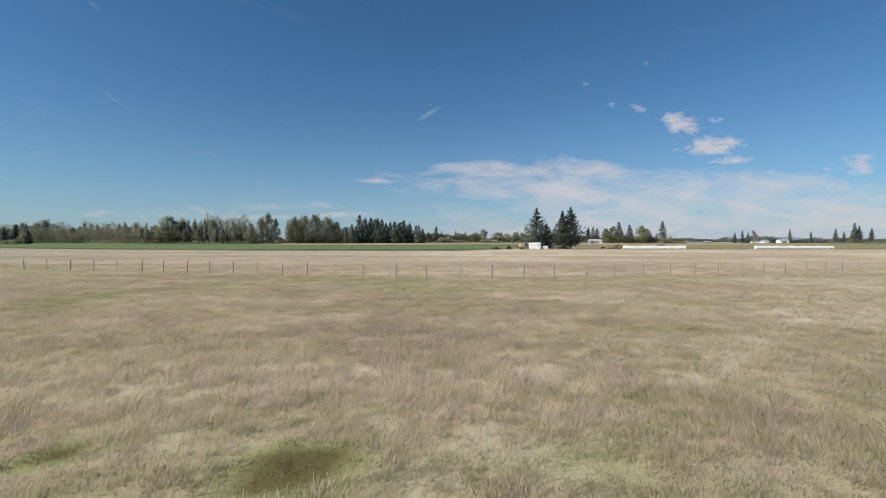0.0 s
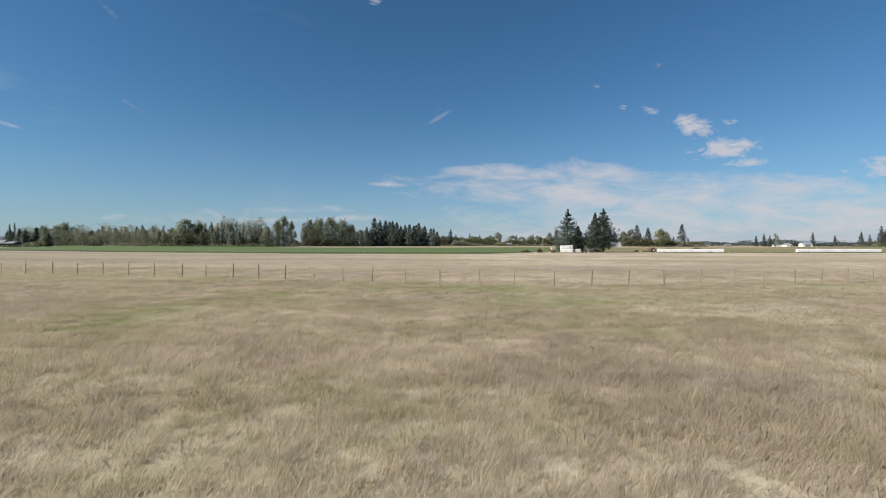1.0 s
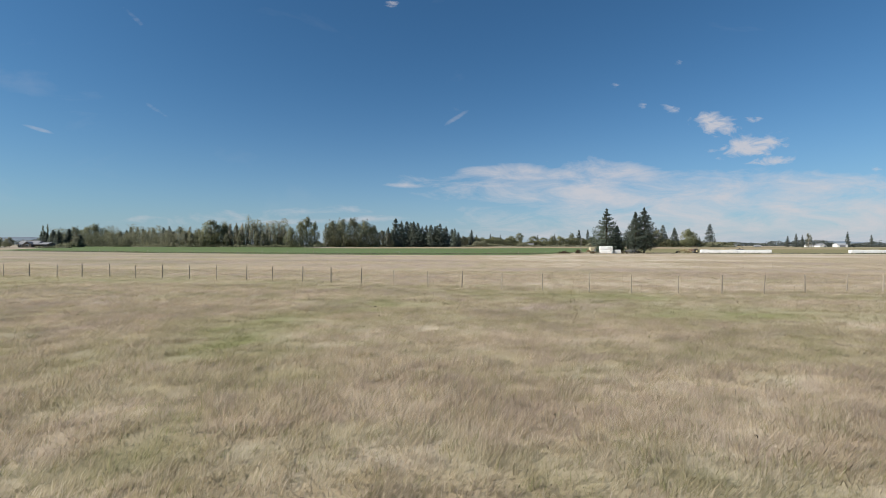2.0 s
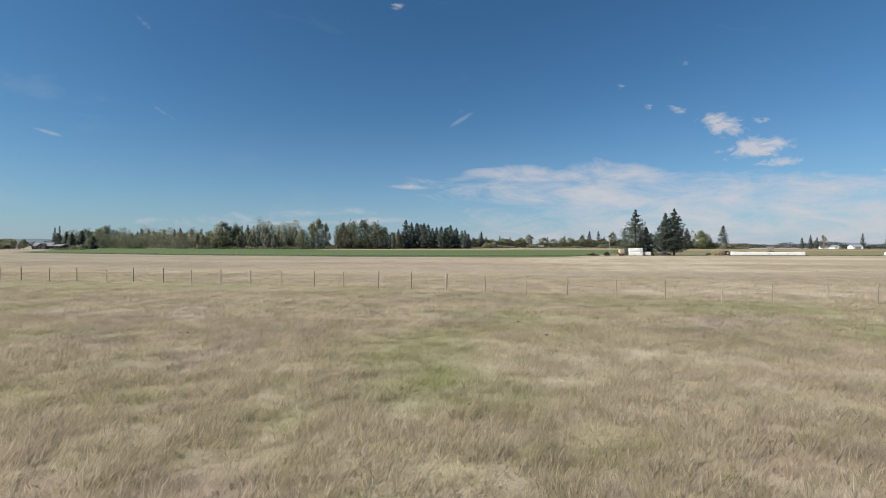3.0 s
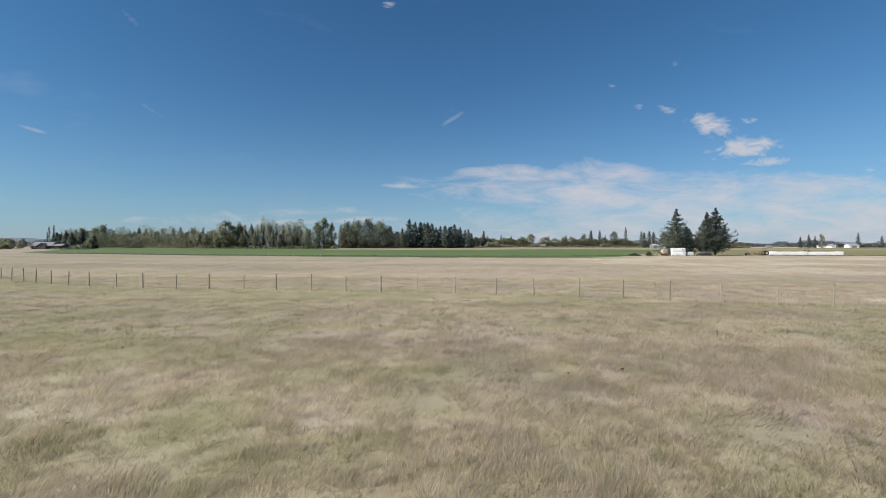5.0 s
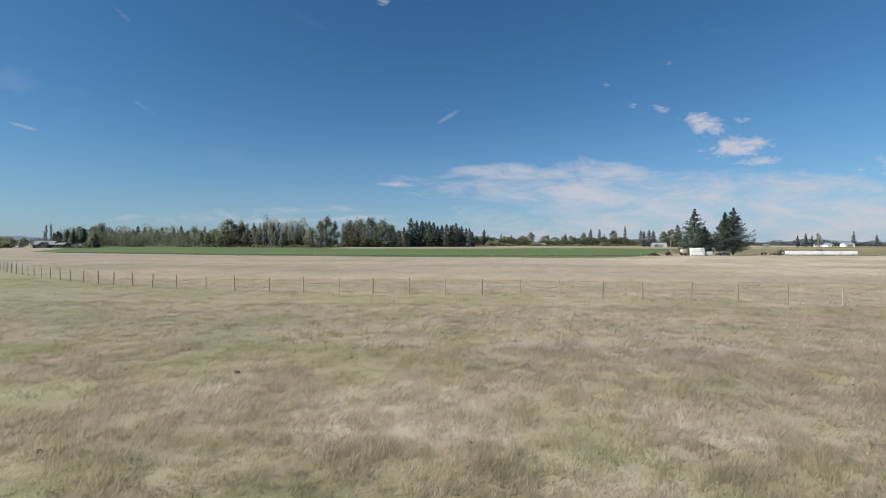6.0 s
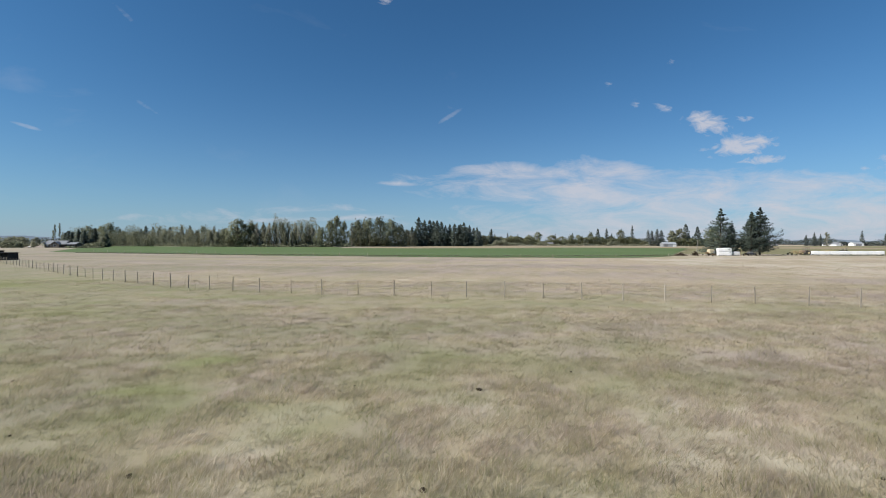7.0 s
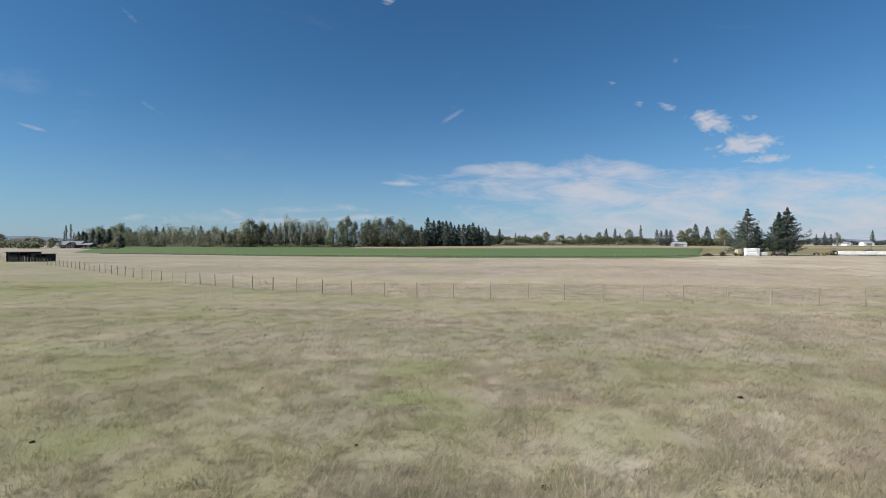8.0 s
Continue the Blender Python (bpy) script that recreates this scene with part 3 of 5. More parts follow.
def conifer(name, label, tall, reach, seed, whorls, boughs, sprays, spray, mat, bare=0.06, open_top=0.85, droop=0.25, slim=(0.30, 0.5), splay=0.17):
    """A fir or spruce: straight tapered trunk, whorls of drooping boughs set with flat sprays of needles."""
    rng = np.random.default_rng(seed)
    ob = thing(name, label, "conifer")
    bm = bmesh.new()
    tube(bm, [(0, 0, -0.3), (0.02 * tall / 10, 0, tall * 0.35), (0, 0.01 * tall / 10, tall * 0.7), (0, 0, tall * 0.985)], [tall * 0.020, tall * 0.014, tall * 0.008, 0.02], 9)
    centres, outs, sizes = [], [], []
    for w in range(whorls):
        f = bare + (1 - bare) * (w + rng.uniform(0, 0.6)) / whorls
        z = tall * f
        full = reach * (1 - f) ** open_top * min(1.0, 0.55 + 2.2 * (f - bare)) + 0.10
        spin = rng.uniform(0, 7)
        for k in range(boughs):
            a = spin + 2 * math.pi * k / boughs + rng.normal(0, 0.22)
            ln = full * rng.uniform(0.48, 1.25) * (0.45 if rng.uniform() < 0.12 else 1.0)
            z = tall * min(0.985, f + rng.normal(0, 0.35) / whorls)
            tip_lift = rng.normal(0.24, 0.10)
            if w % 2 == 0 and sprays > 8:
                tube(bm, [(0, 0, z), (math.cos(a) * ln * 0.5, math.sin(a) * ln * 0.5, z - droop * ln * 0.35), (math.cos(a) * ln * 0.9, math.sin(a) * ln * 0.9, z - droop * ln * 0.8 + tip_lift)],
                     [tall * 0.003, tall * 0.002, tall * 0.0006], 4)
            s = np.sqrt(rng.uniform(0.03, 1.0, sprays))
            side = rng.normal(0, splay, sprays) * ln * (1.1 - s * 0.6)
            x, y = np.cos(a) * ln * s - np.sin(a) * side, np.sin(a) * ln * s + np.cos(a) * side
            zz = z - droop * ln * s + (s ** 3) * tip_lift * ln + rng.normal(0, 0.05 * full + 0.03, sprays)
            centres.append(np.stack([x, y, zz], 1))
            outs.append(np.stack([np.cos(a) - np.sin(a) * side / (ln + 0.1) * 1.5, np.sin(a) + np.cos(a) * side / (ln + 0.1) * 1.5, np.full(sprays, -0.28)], 1))
            sizes.append(spray * rng.uniform(0.7, 1.3, sprays) * (0.55 + 0.45 * (1 - f)))
    part("trunk", bm, M["bark"], ob)
    top = np.array([[0, 0, tall * (0.96 + 0.012 * i)] for i in range(4)])
    centres.append(top)
    outs.append(np.tile([0.05, 0, 1.0], (4, 1)))
    sizes.append(np.full(4, spray * 0.7))
    p, o = np.concatenate(centres), np.concatenate(outs)
    bulge = np.stack([p[:, 0], p[:, 1], 0.35 * np.hypot(p[:, 0], p[:, 1]) + 0.02], 1)
    linked("crown", array_mesh("crown", *cards(rng, p, o, np.concatenate(sizes), 0.33, slim, unit(bulge) + 0.35 * unit(o) + np.array([0, 0, 0.3]))), M[mat], ob)
    return ob


def broadleaf(name, label, tall, wide, seed, clumps, per, leaf, mat, bark="bark", low=0.12, column=False):
    """A leafy tree: tapered trunk, forked limbs and a ragged crown of many leaf clumps."""
    rng = np.random.default_rng(seed)
    ob = thing(name, label, "tree")
    bm = bmesh.new()
    bend = rng.normal(0, 0.02 * tall, (4, 2))
    stem = [(0, 0, -0.3)] + [(*bend[i] * (i + 1) / 4, tall * q) for i, q in enumerate((0.25, 0.5, 0.72, 0.93))]
    tube(bm, stem, [tall * 0.020, tall * 0.015, tall * 0.011, tall * 0.006, 0.03], 8)
    centres, outs = [], []
    for c in range(clumps):
        f = low + (0.97 - low) * (c + 0.5) / clumps
        swell = math.sin(math.pi * min(1, max(0.0, (f - low) / (1 - low))) ** (0.62 if not column else 0.7)) ** (0.55 if not column else 0.35)
        if column:
            q = (f - low) / (1 - low)
            swell = min(1.0, 0.45 + 2.5 * q) * (1 - q) ** 0.45
        a, r = rng.uniform(0, 2 * math.pi), wide * 0.5 * swell * math.sqrt(rng.uniform(0.1, 1.0))
        mid = np.array([math.cos(a) * r, math.sin(a) * r, tall * (f + rng.normal(0, 0.02))])
        size = wide * rng.uniform(0.13, 0.24) * (0.65 + 0.5 * swell) if not column else wide * rng.uniform(0.10, 0.20) * (0.4 + 0.6 * swell)
        if c % (4 if column else 2) == 0:
            root = min(f * 0.72, 0.8)
            tube(bm, [(0, 0, tall * root), tuple(mid * np.array([0.5, 0.5, 1]) - np.array([0, 0, tall * f * 0.12])), tuple(mid)], [tall * 0.006, tall * 0.004, tall * 0.0012], 5)
        d = rng.normal(0, 1, (per, 3))
        d /= np.linalg.norm(d, axis=1, keepdims=True)
        stretch = np.array([1, 1, 1.5 if column else 0.85])
        centres.append(mid + d * stretch * size * rng.uniform(0.35, 1.08, (per, 1)))
        outs.append(d + np.array([0, 0, -0.15]))
    part("trunk", bm, M[bark], ob)
    p, o = np.concatenate(centres), np.concatenate(outs)
    keep = p[:, 2] > tall * low * 0.4
    bulge = unit(o) * 0.8 + unit(p - np.array([0, 0, tall * 0.5])) * 0.8
    linked("crown", array_mesh("crown", *cards(rng, p[keep], o[keep], leaf * rng.uniform(0.6, 1.4, keep.sum()), 0.8, (0.30, 0.5), bulge[keep])), M[mat], ob)
    return ob


def planted(model, rows, tall, turn_seed, back=0.25):
    """The model stands at the first row, and copies of it at the others: x, y, height, width of the model's width."""
    rng = random.Random(turn_seed)
    for i, (x, y, h, wide) in enumerate(rows):
        far = 1 + back * float(smooth(-260, -380, np.float64(x)))   # the western end of the wood lies farther back
        x, y, h = -32 + (x + 32) * far, 8 + (y - 8) * far, 4 + (h - 4) * far
        (x, y), h = laid(x, y), grown(h)
        k = h / tall
        m = Matrix.Translation((x, y, float(height(np.float64(x), np.float64(y))))) @ Matrix.Rotation(rng.uniform(0, 6.28), 4, "Z") @ Matrix.Diagonal((k * wide, k * wide, k, 1))
        if i == 0:
            first = m
        else:
            copy_thing(model, m)
    model.matrix_basis = first


def yard(x, y):
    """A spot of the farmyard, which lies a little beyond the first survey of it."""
    return laid(-34 + (x + 34) * 1.05, 8 + (y - 8) * 1.05)


YARD_Z = 0.33      # the farmyard's ground


# the tall firs that stand by the farmyard
FIRS = [(25.6, 172, 14.9, 6.9, 71, 0.04), (37.4, 172, 15.2, 6.9, 72, 0.13), (34.4, 171.2, 13.7, 6.0, 73, 0.12)]
for x, y, tall, reach, seed, bare in FIRS:
    x, y = yard(x, y)
    tall, reach = tall * 1.02 * WIDEN, reach * 1.22 * WIDEN
    fir = conifer("fir_tree", "tall dark green fir with drooping boughs beside the farmyard", tall, reach, seed, 27, 10, 52, 0.80, "fir", bare, 1.08, 0.15, (0.075, 0.14), 0.12)
    fir.matrix_basis = pose(x, y, float(height(np.float64(x), np.float64(y))) - 0.2, 0, 0, seed * 40)
small = conifer("fir_tree", "low dark green fir growing between two taller firs", 11.3, 3.8, 74, 24, 8, 26, 0.62, "fir", 0.05, 0.85, 0.2, (0.16, 0.28))
small.matrix_basis = pose(*yard(29.4, 173.5), YARD_Z - 0.1, 0, 0, 30)

# woods at the far side of the green field
spruce_a = conifer("conifer_tree", "dark conifer in the distant wood", 30, 10.8, 81, 24, 8, 8, 2.1, "spruce", 0.02, 0.74, 0.16)
planted(spruce_a, [(-105, 640, 35, 1.0), (-92, 645, 32, 1.0), (-78, 640, 30, 1.0), (-62, 640, 27.5, 1.05), (-51, 640, 29, 0.95), (-38, 690, 24, 1.0), (-12, 750, 24.5, 0.8), (-88, 652, 31, 1.05), (-55, 652, 27, 1.1), (-47, 660, 24, 1.2), (-30, 700, 20, 1.1), (-108, 632, 21, 1.2),
                   (-170, 570, 17, 1.1), (-366, 530, 21, 1.0), (-342, 530, 20, 1.0), (149, 800, 26, 0.75), (251, 700, 26, 0.9)], 30, 1)
spruce_b = conifer("conifer_tree", "narrow dark conifer in the distant wood", 30, 9.8, 82, 23, 8, 8, 2.0, "spruce", 0.02, 0.82, 0.2)
planted(spruce_b, [(-98, 640, 32, 1.0), (-83, 640, 31.5, 1.1), (-68, 645, 27, 1.1), (-57, 640, 26, 1.1), (-44, 650, 26, 1.1), (-34, 680, 24.5, 1.0), (-111, 620, 23.5, 1.0), (-73, 642, 25.5, 1.2),
                   (-359, 530, 20, 1.1), (-353, 530, 19.5, 1.1), (-348, 532, 18, 1.1), (-331, 530, 20.5, 1.0), (-322, 528, 18.5, 1.1), (-372, 532, 18, 1.1), (-395, 534, 18.5, 1.1), (-404, 532, 16.5, 1.2), (-418, 528, 18, 1.0), (-380, 520, 15, 1.1), (-439, 520, 15.5, 1.2)], 30, 2)
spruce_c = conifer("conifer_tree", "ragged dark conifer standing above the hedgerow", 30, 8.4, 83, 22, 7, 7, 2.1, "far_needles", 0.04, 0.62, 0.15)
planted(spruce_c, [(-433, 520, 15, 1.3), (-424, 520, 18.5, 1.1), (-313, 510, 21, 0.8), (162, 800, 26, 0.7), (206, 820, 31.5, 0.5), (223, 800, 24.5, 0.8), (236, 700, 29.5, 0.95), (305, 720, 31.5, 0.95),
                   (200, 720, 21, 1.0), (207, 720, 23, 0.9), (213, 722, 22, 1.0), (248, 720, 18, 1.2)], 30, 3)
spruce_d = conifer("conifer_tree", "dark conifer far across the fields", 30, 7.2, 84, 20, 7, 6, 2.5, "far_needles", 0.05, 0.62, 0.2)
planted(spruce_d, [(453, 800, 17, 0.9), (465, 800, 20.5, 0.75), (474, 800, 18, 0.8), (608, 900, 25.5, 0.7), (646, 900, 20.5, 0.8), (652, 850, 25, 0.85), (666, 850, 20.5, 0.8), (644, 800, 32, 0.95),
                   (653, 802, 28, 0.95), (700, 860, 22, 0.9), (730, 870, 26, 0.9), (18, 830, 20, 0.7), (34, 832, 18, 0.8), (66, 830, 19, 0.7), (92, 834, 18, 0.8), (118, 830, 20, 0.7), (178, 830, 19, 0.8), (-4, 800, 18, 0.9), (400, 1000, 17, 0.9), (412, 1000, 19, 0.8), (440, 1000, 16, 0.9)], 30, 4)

oak = broadleaf("broadleaf_tree", "broad green tree with a rounded crown in the distant wood", 25, 19, 91, 54, 40, 1.1, "leaf")
planted(oak, [(-260, 490, 25.5, 0.95), (-170, 495, 28.5, 0.62), (-251, 497, 22.5, 0.7), (-175, 492, 25, 0.5), (-163, 496, 24, 0.5), (-359, 500, 14, 1.0), (-390, 500, 20, 0.8), (60, 800, 20.5, 0.9), (183, 800, 24, 0.7),
              (259, 680, 23, 1.0), (274, 700, 20, 1.0), (643, 800, 15, 1.2), (48, 802, 16, 1.3), (22, 806, 15, 1.5), (4, 800, 14, 1.4), (82, 806, 16, 1.4), (97, 804, 14, 1.5), (122, 806, 16, 1.4), (170, 806, 15, 1.4), (196, 806, 14, 1.5)], 25, 5)
maple = broadleaf("broadleaf_tree", "large dark green tree with a dense full crown", 28, 22, 92, 64, 40, 1.15, "dark_leaf", "bark", 0.06)
planted(maple, [(-162, 560, 27.5, 0.8), (-151, 560, 29, 0.85), (-139, 560, 30, 0.95), (-128, 560, 28, 0.9), (-119, 562, 23, 0.9), (-385, 505, 22, 1.05), (-410, 510, 19.5, 1.0), (-179, 480, 17.5, 1.05),
                (-296, 500, 19.5, 0.8), (-272, 490, 17, 0.9), (-483, 480, 12, 1.2), (139, 802, 20, 0.8), (110, 800, 16, 1.2)], 28, 6)
aspen = broadleaf("broadleaf_tree", "yellowing olive tree at the edge of the wood", 17, 8, 93, 36, 44, 0.9, "olive_leaf", "pale_bark", 0.1)
planted(aspen, [(-344, 490, 14, 1.0), (-335, 488, 14.5, 0.9), (-326, 490, 15, 1.0), (-314, 490, 14, 0.9), (-304, 492, 15.5, 0.8), (-284, 488, 14, 0.9), (-265, 484, 12, 1.0), (-232, 488, 14, 0.8), (-216, 490, 15, 0.8),
                (-199, 490, 13, 0.9), (-115, 600, 19, 0.9), (-106, 602, 16, 0.8), (228, 700, 22.5, 1.4), (219, 700, 20, 1.4), (-23, 740, 15, 1.4), (-428, 505, 12, 1.0), (-416, 503, 13, 1.0), (-366, 495, 14.5, 1.0), (-352, 492, 15, 0.9), (-295, 486, 15, 1.0), (-276, 484, 14, 1.0), (-243, 486, 13, 0.9), (-208, 486, 14, 0.9), (-401, 496, 12, 1.1), (-372, 498, 12, 1.0)], 17, 7)
poplar = broadleaf("poplar_tree", "tall thin poplar with sparse pale leaves", 24, 6.0, 94, 64, 10, 0.7, "pale_leaf", "pale_bark", 0.10, True)
planted(poplar, [(-246, 500, 23.5, 1.0), (-236, 505, 24, 1.0), (-222, 500, 23, 1.05), (-210, 500, 24.2, 1.0), (-198, 500, 23, 1.0), (-286, 500, 20.5, 1.1), (-316, 500, 16.5, 1.1), (-276, 505, 19, 1.0), (-292, 506, 17, 1.0)], 24, 8)
poplar_b = broadleaf("poplar_tree", "slender poplar with thinning grey-green leaves", 24, 6.4, 95, 64, 12, 0.7, "olive_leaf", "pale_bark", 0.07, True)
planted(poplar_b, [(-240, 500, 24, 1.1), (-228, 500, 24.4, 1.1), (-218, 505, 23.8, 1.1), (-204, 500, 22.6, 1.1), (-195, 505, 21.6, 1.1), (-187, 500, 20, 1.1), (-253, 503, 22, 1.1), (483, 800, 21, 2.0)], 24, 9)
# slender grey-olive trees that close the wood's edge
wood_rng = random.Random(17)
rows_a, rows_b, rows_c = [], [], []
x = -428.0
while x < -184:
    tall = float(np.interp(x, [-428, -395, -360, -310, -285, -262, -250, -205, -184], [12, 14, 15.5, 16.5, 16.5, 18.5, 23, 22.5, 19]))
    row = (x + wood_rng.uniform(-0.8, 0.8), 488 + wood_rng.uniform(0, 26), tall * wood_rng.uniform(0.72, 1.06), wood_rng.uniform(0.85, 1.15))
    wood_rng.choice((rows_a, rows_b, rows_b, rows_c) if x < -255 else (rows_a, rows_a, rows_b, rows_c)).append(row)
    x += wood_rng.uniform(1.1, 2.1)
rows_b += [(-168 + 3.1 * i, 556 + 3 * (i % 3), wood_rng.uniform(12, 16) if i > 4 else wood_rng.uniform(21, 26), wood_rng.uniform(1.0, 1.4)) for i in range(7)]
rows_b += [(-116 + 3.0 * i, 598 + 2 * (i % 2), wood_rng.uniform(15, 20), wood_rng.uniform(1.1, 1.4)) for i in range(4)]
slim_a = broadleaf("slender_tree", "slender grey-barked tree with thin pale leaves at the wood's edge", 22, 4.4, 101, 56, 6, 0.62, "pale_leaf", "pale_bark", 0.16, True)
planted(slim_a, rows_a, 22, 31)
slim_b = broadleaf("slender_tree", "narrow olive-green tree crowded into the wood's edge", 20, 5.2, 102, 56, 9, 0.70, "olive_leaf", "pale_bark", 0.08, True)
planted(slim_b, rows_b, 20, 32)
slim_c = broadleaf("slender_tree", "narrow dark green tree among paler ones", 20, 5.6, 103, 52, 10, 0.75, "dark_leaf", "bark", 0.06, True)
planted(slim_c, rows_c, 20, 33)
column = broadleaf("poplar_tree", "very narrow dark poplar rising above the farmhouse", 23, 4.0, 96, 64, 10, 0.65, "dark_leaf", "bark", 0.1, True)
planted(column, [(-451.5, 520, 22.5, 0.8), (-449, 523, 24, 0.8), (-455, 522, 17, 0.9), (-445, 522, 15, 0.9)], 23, 10)
yard_conifer = conifer("conifer_tree", "dark conifer growing close beside the farmhouse", 14, 4.6, 85, 22, 8, 12, 1.0, "spruce", 0.03, 0.75, 0.18)
planted(yard_conifer, [(-365, 422, 12.5, 1.0), (-358, 420, 15, 1.0), (-351, 417, 14, 1.1), (-346, 422, 16, 1.0), (-371, 427, 14, 1.0), (-378, 432, 12.5, 1.1), (-340, 427, 11.5, 1.2)], 14, 41, 0.0)
yard_tree = broadleaf("broadleaf_tree", "small grey-green garden tree beside the farmhouse", 8, 6, 104, 30, 26, 0.6, "olive_leaf", "bark", 0.15)
planted(yard_tree, [(-347.5, 363, 5.0, 0.9), (-363, 384, 8, 1.1), (-372, 384, 7.5, 1.2), (-381, 391, 8.5, 1.2), (-392, 396, 8, 1.2), (-338, 420, 9, 1.1)], 8, 42, 0.0)


def thicket(name, label, category, lines, mat, seed, leaf, uneven=2.2, bump=1.7):
    """Bushes grown together in bands; lines: x0, y0, x1, y1, height, depth, cards."""
    rng = np.random.default_rng(seed)
    allc, allo = [], []
    for x0, y0, x1, y1, tall, deep, n in lines:
        (x0, y0), (x1, y1), tall, deep = laid(x0, y0), laid(x1, y1), grown(tall) if tall > 2 else tall, deep * WIDEN
        s = rng.uniform(0, 1, n)
        x, y = x0 + (x1 - x0) * s, y0 + (y1 - y0) * s + rng.normal(0, deep * 0.5, n)
        span = math.hypot(x1 - x0, y1 - y0)
        crest = tall * np.clip(0.5 + uneven * (fbm(s * span / (tall * bump), s * 0 + seed, seed, 4) - 0.36), 0.12, 1.5)
        z = crest * rng.uniform(0, 1, n) ** 0.8
        allc.append(np.stack([x, y, np.maximum(z, 0.15) + height(x, y)], 1))
        allo.append(rng.normal(0, 1, (n, 3)))
    o = np.concatenate(allo)
    made = cards(rng, np.concatenate(allc), o, leaf * WIDEN * rng.uniform(0.6, 1.4, len(o)), 0.6, (0.35, 0.55), o * np.array([0.5, 0.5, 0.3]) + np.array([0, -0.5, 0.6]))
    return tagged(linked(name, array_mesh(name, *made), M[mat]), label, category, "", "stuff")


thicket("undergrowth", "dull green undergrowth at the foot of the wood", "bushes",
        [(-567, 650, -440, 616, 6.0, 8, 5000), (-440, 616, -316, 520, 5.0, 8, 5000), (-316, 520, -280, 490, 4.5, 6, 1800), (-285, 490, -155, 490, 4.0, 8, 5000), (-165, 560, -112, 562, 4, 5, 2000), (-118, 606, -104, 618, 6, 4, 1000), (-110, 640, -36, 646, 4, 4, 1800)], "dark_leaf", 31, 0.9)
thicket("shaded_wood", "dark inner trees of the wood", "woodland",
        [(-530, 668, -360, 600, 17, 8, 11000), (-360, 600, -290, 560, 16, 8, 4500), (-290, 530, -190, 522, 8, 6, 4000), (-195, 590, -115, 580, 14, 6, 6000), (-105, 652, -40, 655, 13, 6, 4000)], "dark_leaf", 32, 1.6)
thicket("young_wood", "thin grey-olive young trees crowded along the wood's edge", "woodland",
        [(-372, 508, -262, 503, 17.5, 6, 16000), (-262, 500, -186, 503, 23, 6, 15000)], "olive_leaf", 38, 0.62, 2.8, 0.42)
thicket("leafy_wood", "dull green trees filling the wood behind its edge", "woodland",
        [(-430, 512, -350, 508, 17, 6, 11000), (-168, 566, -112, 568, 25, 4, 9000)], "dark_leaf", 39, 0.7, 2.4, 0.5)
thicket("hedgerow", "dull green hedgerow of grown-out trees beyond the stubble field", "hedgerow",
        [(-40, 750, 120, 800, 17, 6, 14000), (120, 800, 240, 800, 16, 6, 11000), (215, 695, 330, 708, 13, 6, 7000)], "leaf", 33, 1.3, 1.5)
thicket("bramble_hedge", "olive and brownish bushes along the hedgerow", "bushes",
        [(-45, 728, 30, 750, 10, 5, 3200), (30, 745, 130, 782, 7, 5, 3000), (130, 782, 240, 780, 8, 5, 3000), (262, 684, 325, 700, 8, 6, 2400), (600, 795, 700, 800, 9, 6, 2500)], "olive_leaf", 34, 1.3)
# the horizon's haze comes from the tinted foliage colour
thicket("distant_woods", "line of distant woods on the horizon, paled with haze tint", "woodland",
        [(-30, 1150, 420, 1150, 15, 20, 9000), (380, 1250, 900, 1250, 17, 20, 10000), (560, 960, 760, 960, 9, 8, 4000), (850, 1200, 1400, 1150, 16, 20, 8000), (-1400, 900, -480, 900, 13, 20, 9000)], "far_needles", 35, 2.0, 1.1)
thicket("garden_bushes", "green garden bushes round the farmhouse", "bushes",
        [(-490, 412, -395, 412, 7.0, 5, 5000), (-380, 414, -334, 414, 4.0, 4, 2500), (-378, 372, -362, 370, 4.5, 1.5, 1200), (-327, 366, -300, 364, 1.3, 1.2, 700)], "dark_leaf", 36, 1.0)
thicket("field_edge_weeds", "rough dry weeds along the edge of the green field", "weeds",
        [(-200, 205, -134, 182, 0.4, 1.2, 1600), (-134, 182, -54, 166, 0.35, 1.0, 1800), (-54, 166, 10, 176, 0.4, 1.0, 1800), (10, 176, 60, 178, 0.35, 3.0, 500), (60, 176, 160, 182, 0.4, 1.5, 1800)], "olive_leaf", 37, 0.3)


def ridge(name, x0, x1, y, low, high, seed, label):
    xs = np.linspace(x0, x1, 160)
    top = low + (high - low) * fbm((xs - x0) / 300, xs * 0 + 1.5, seed, 5) ** 1.5 * 1.7 * np.minimum(1, np.minimum(xs - x0, x1 - xs) / 500 + 0.05)
    rows = [np.stack([xs, np.full_like(xs, y - 500 + 250 * i), top * q - 2], 1) for i, q in enumerate((0.0, 0.55, 0.9, 1.0, 0.6))]
    v = np.concatenate(rows)
    n = len(xs)
    i = (np.arange(4)[:, None] * n + np.arange(n - 1)[None]).ravel()
    me = array_mesh(name, v, np.stack([i, i + 1, i + n + 1, i + n], 1))
    me.polygons.foreach_set("use_smooth", np.ones(len(me.polygons), bool))
    return tagged(linked(name, me, M["hill"]), label, "hills", "", "structure")


ridge("backdrop_hills_east", 1900, 4800, 3600, 2, 42, 5, "low wooded hills on the horizon, coloured blue-grey for haze")
ridge("backdrop_hills_west", -4600, -2350, 3300, 6, 60, 8, "wooded hills far behind the farm, coloured blue for haze")


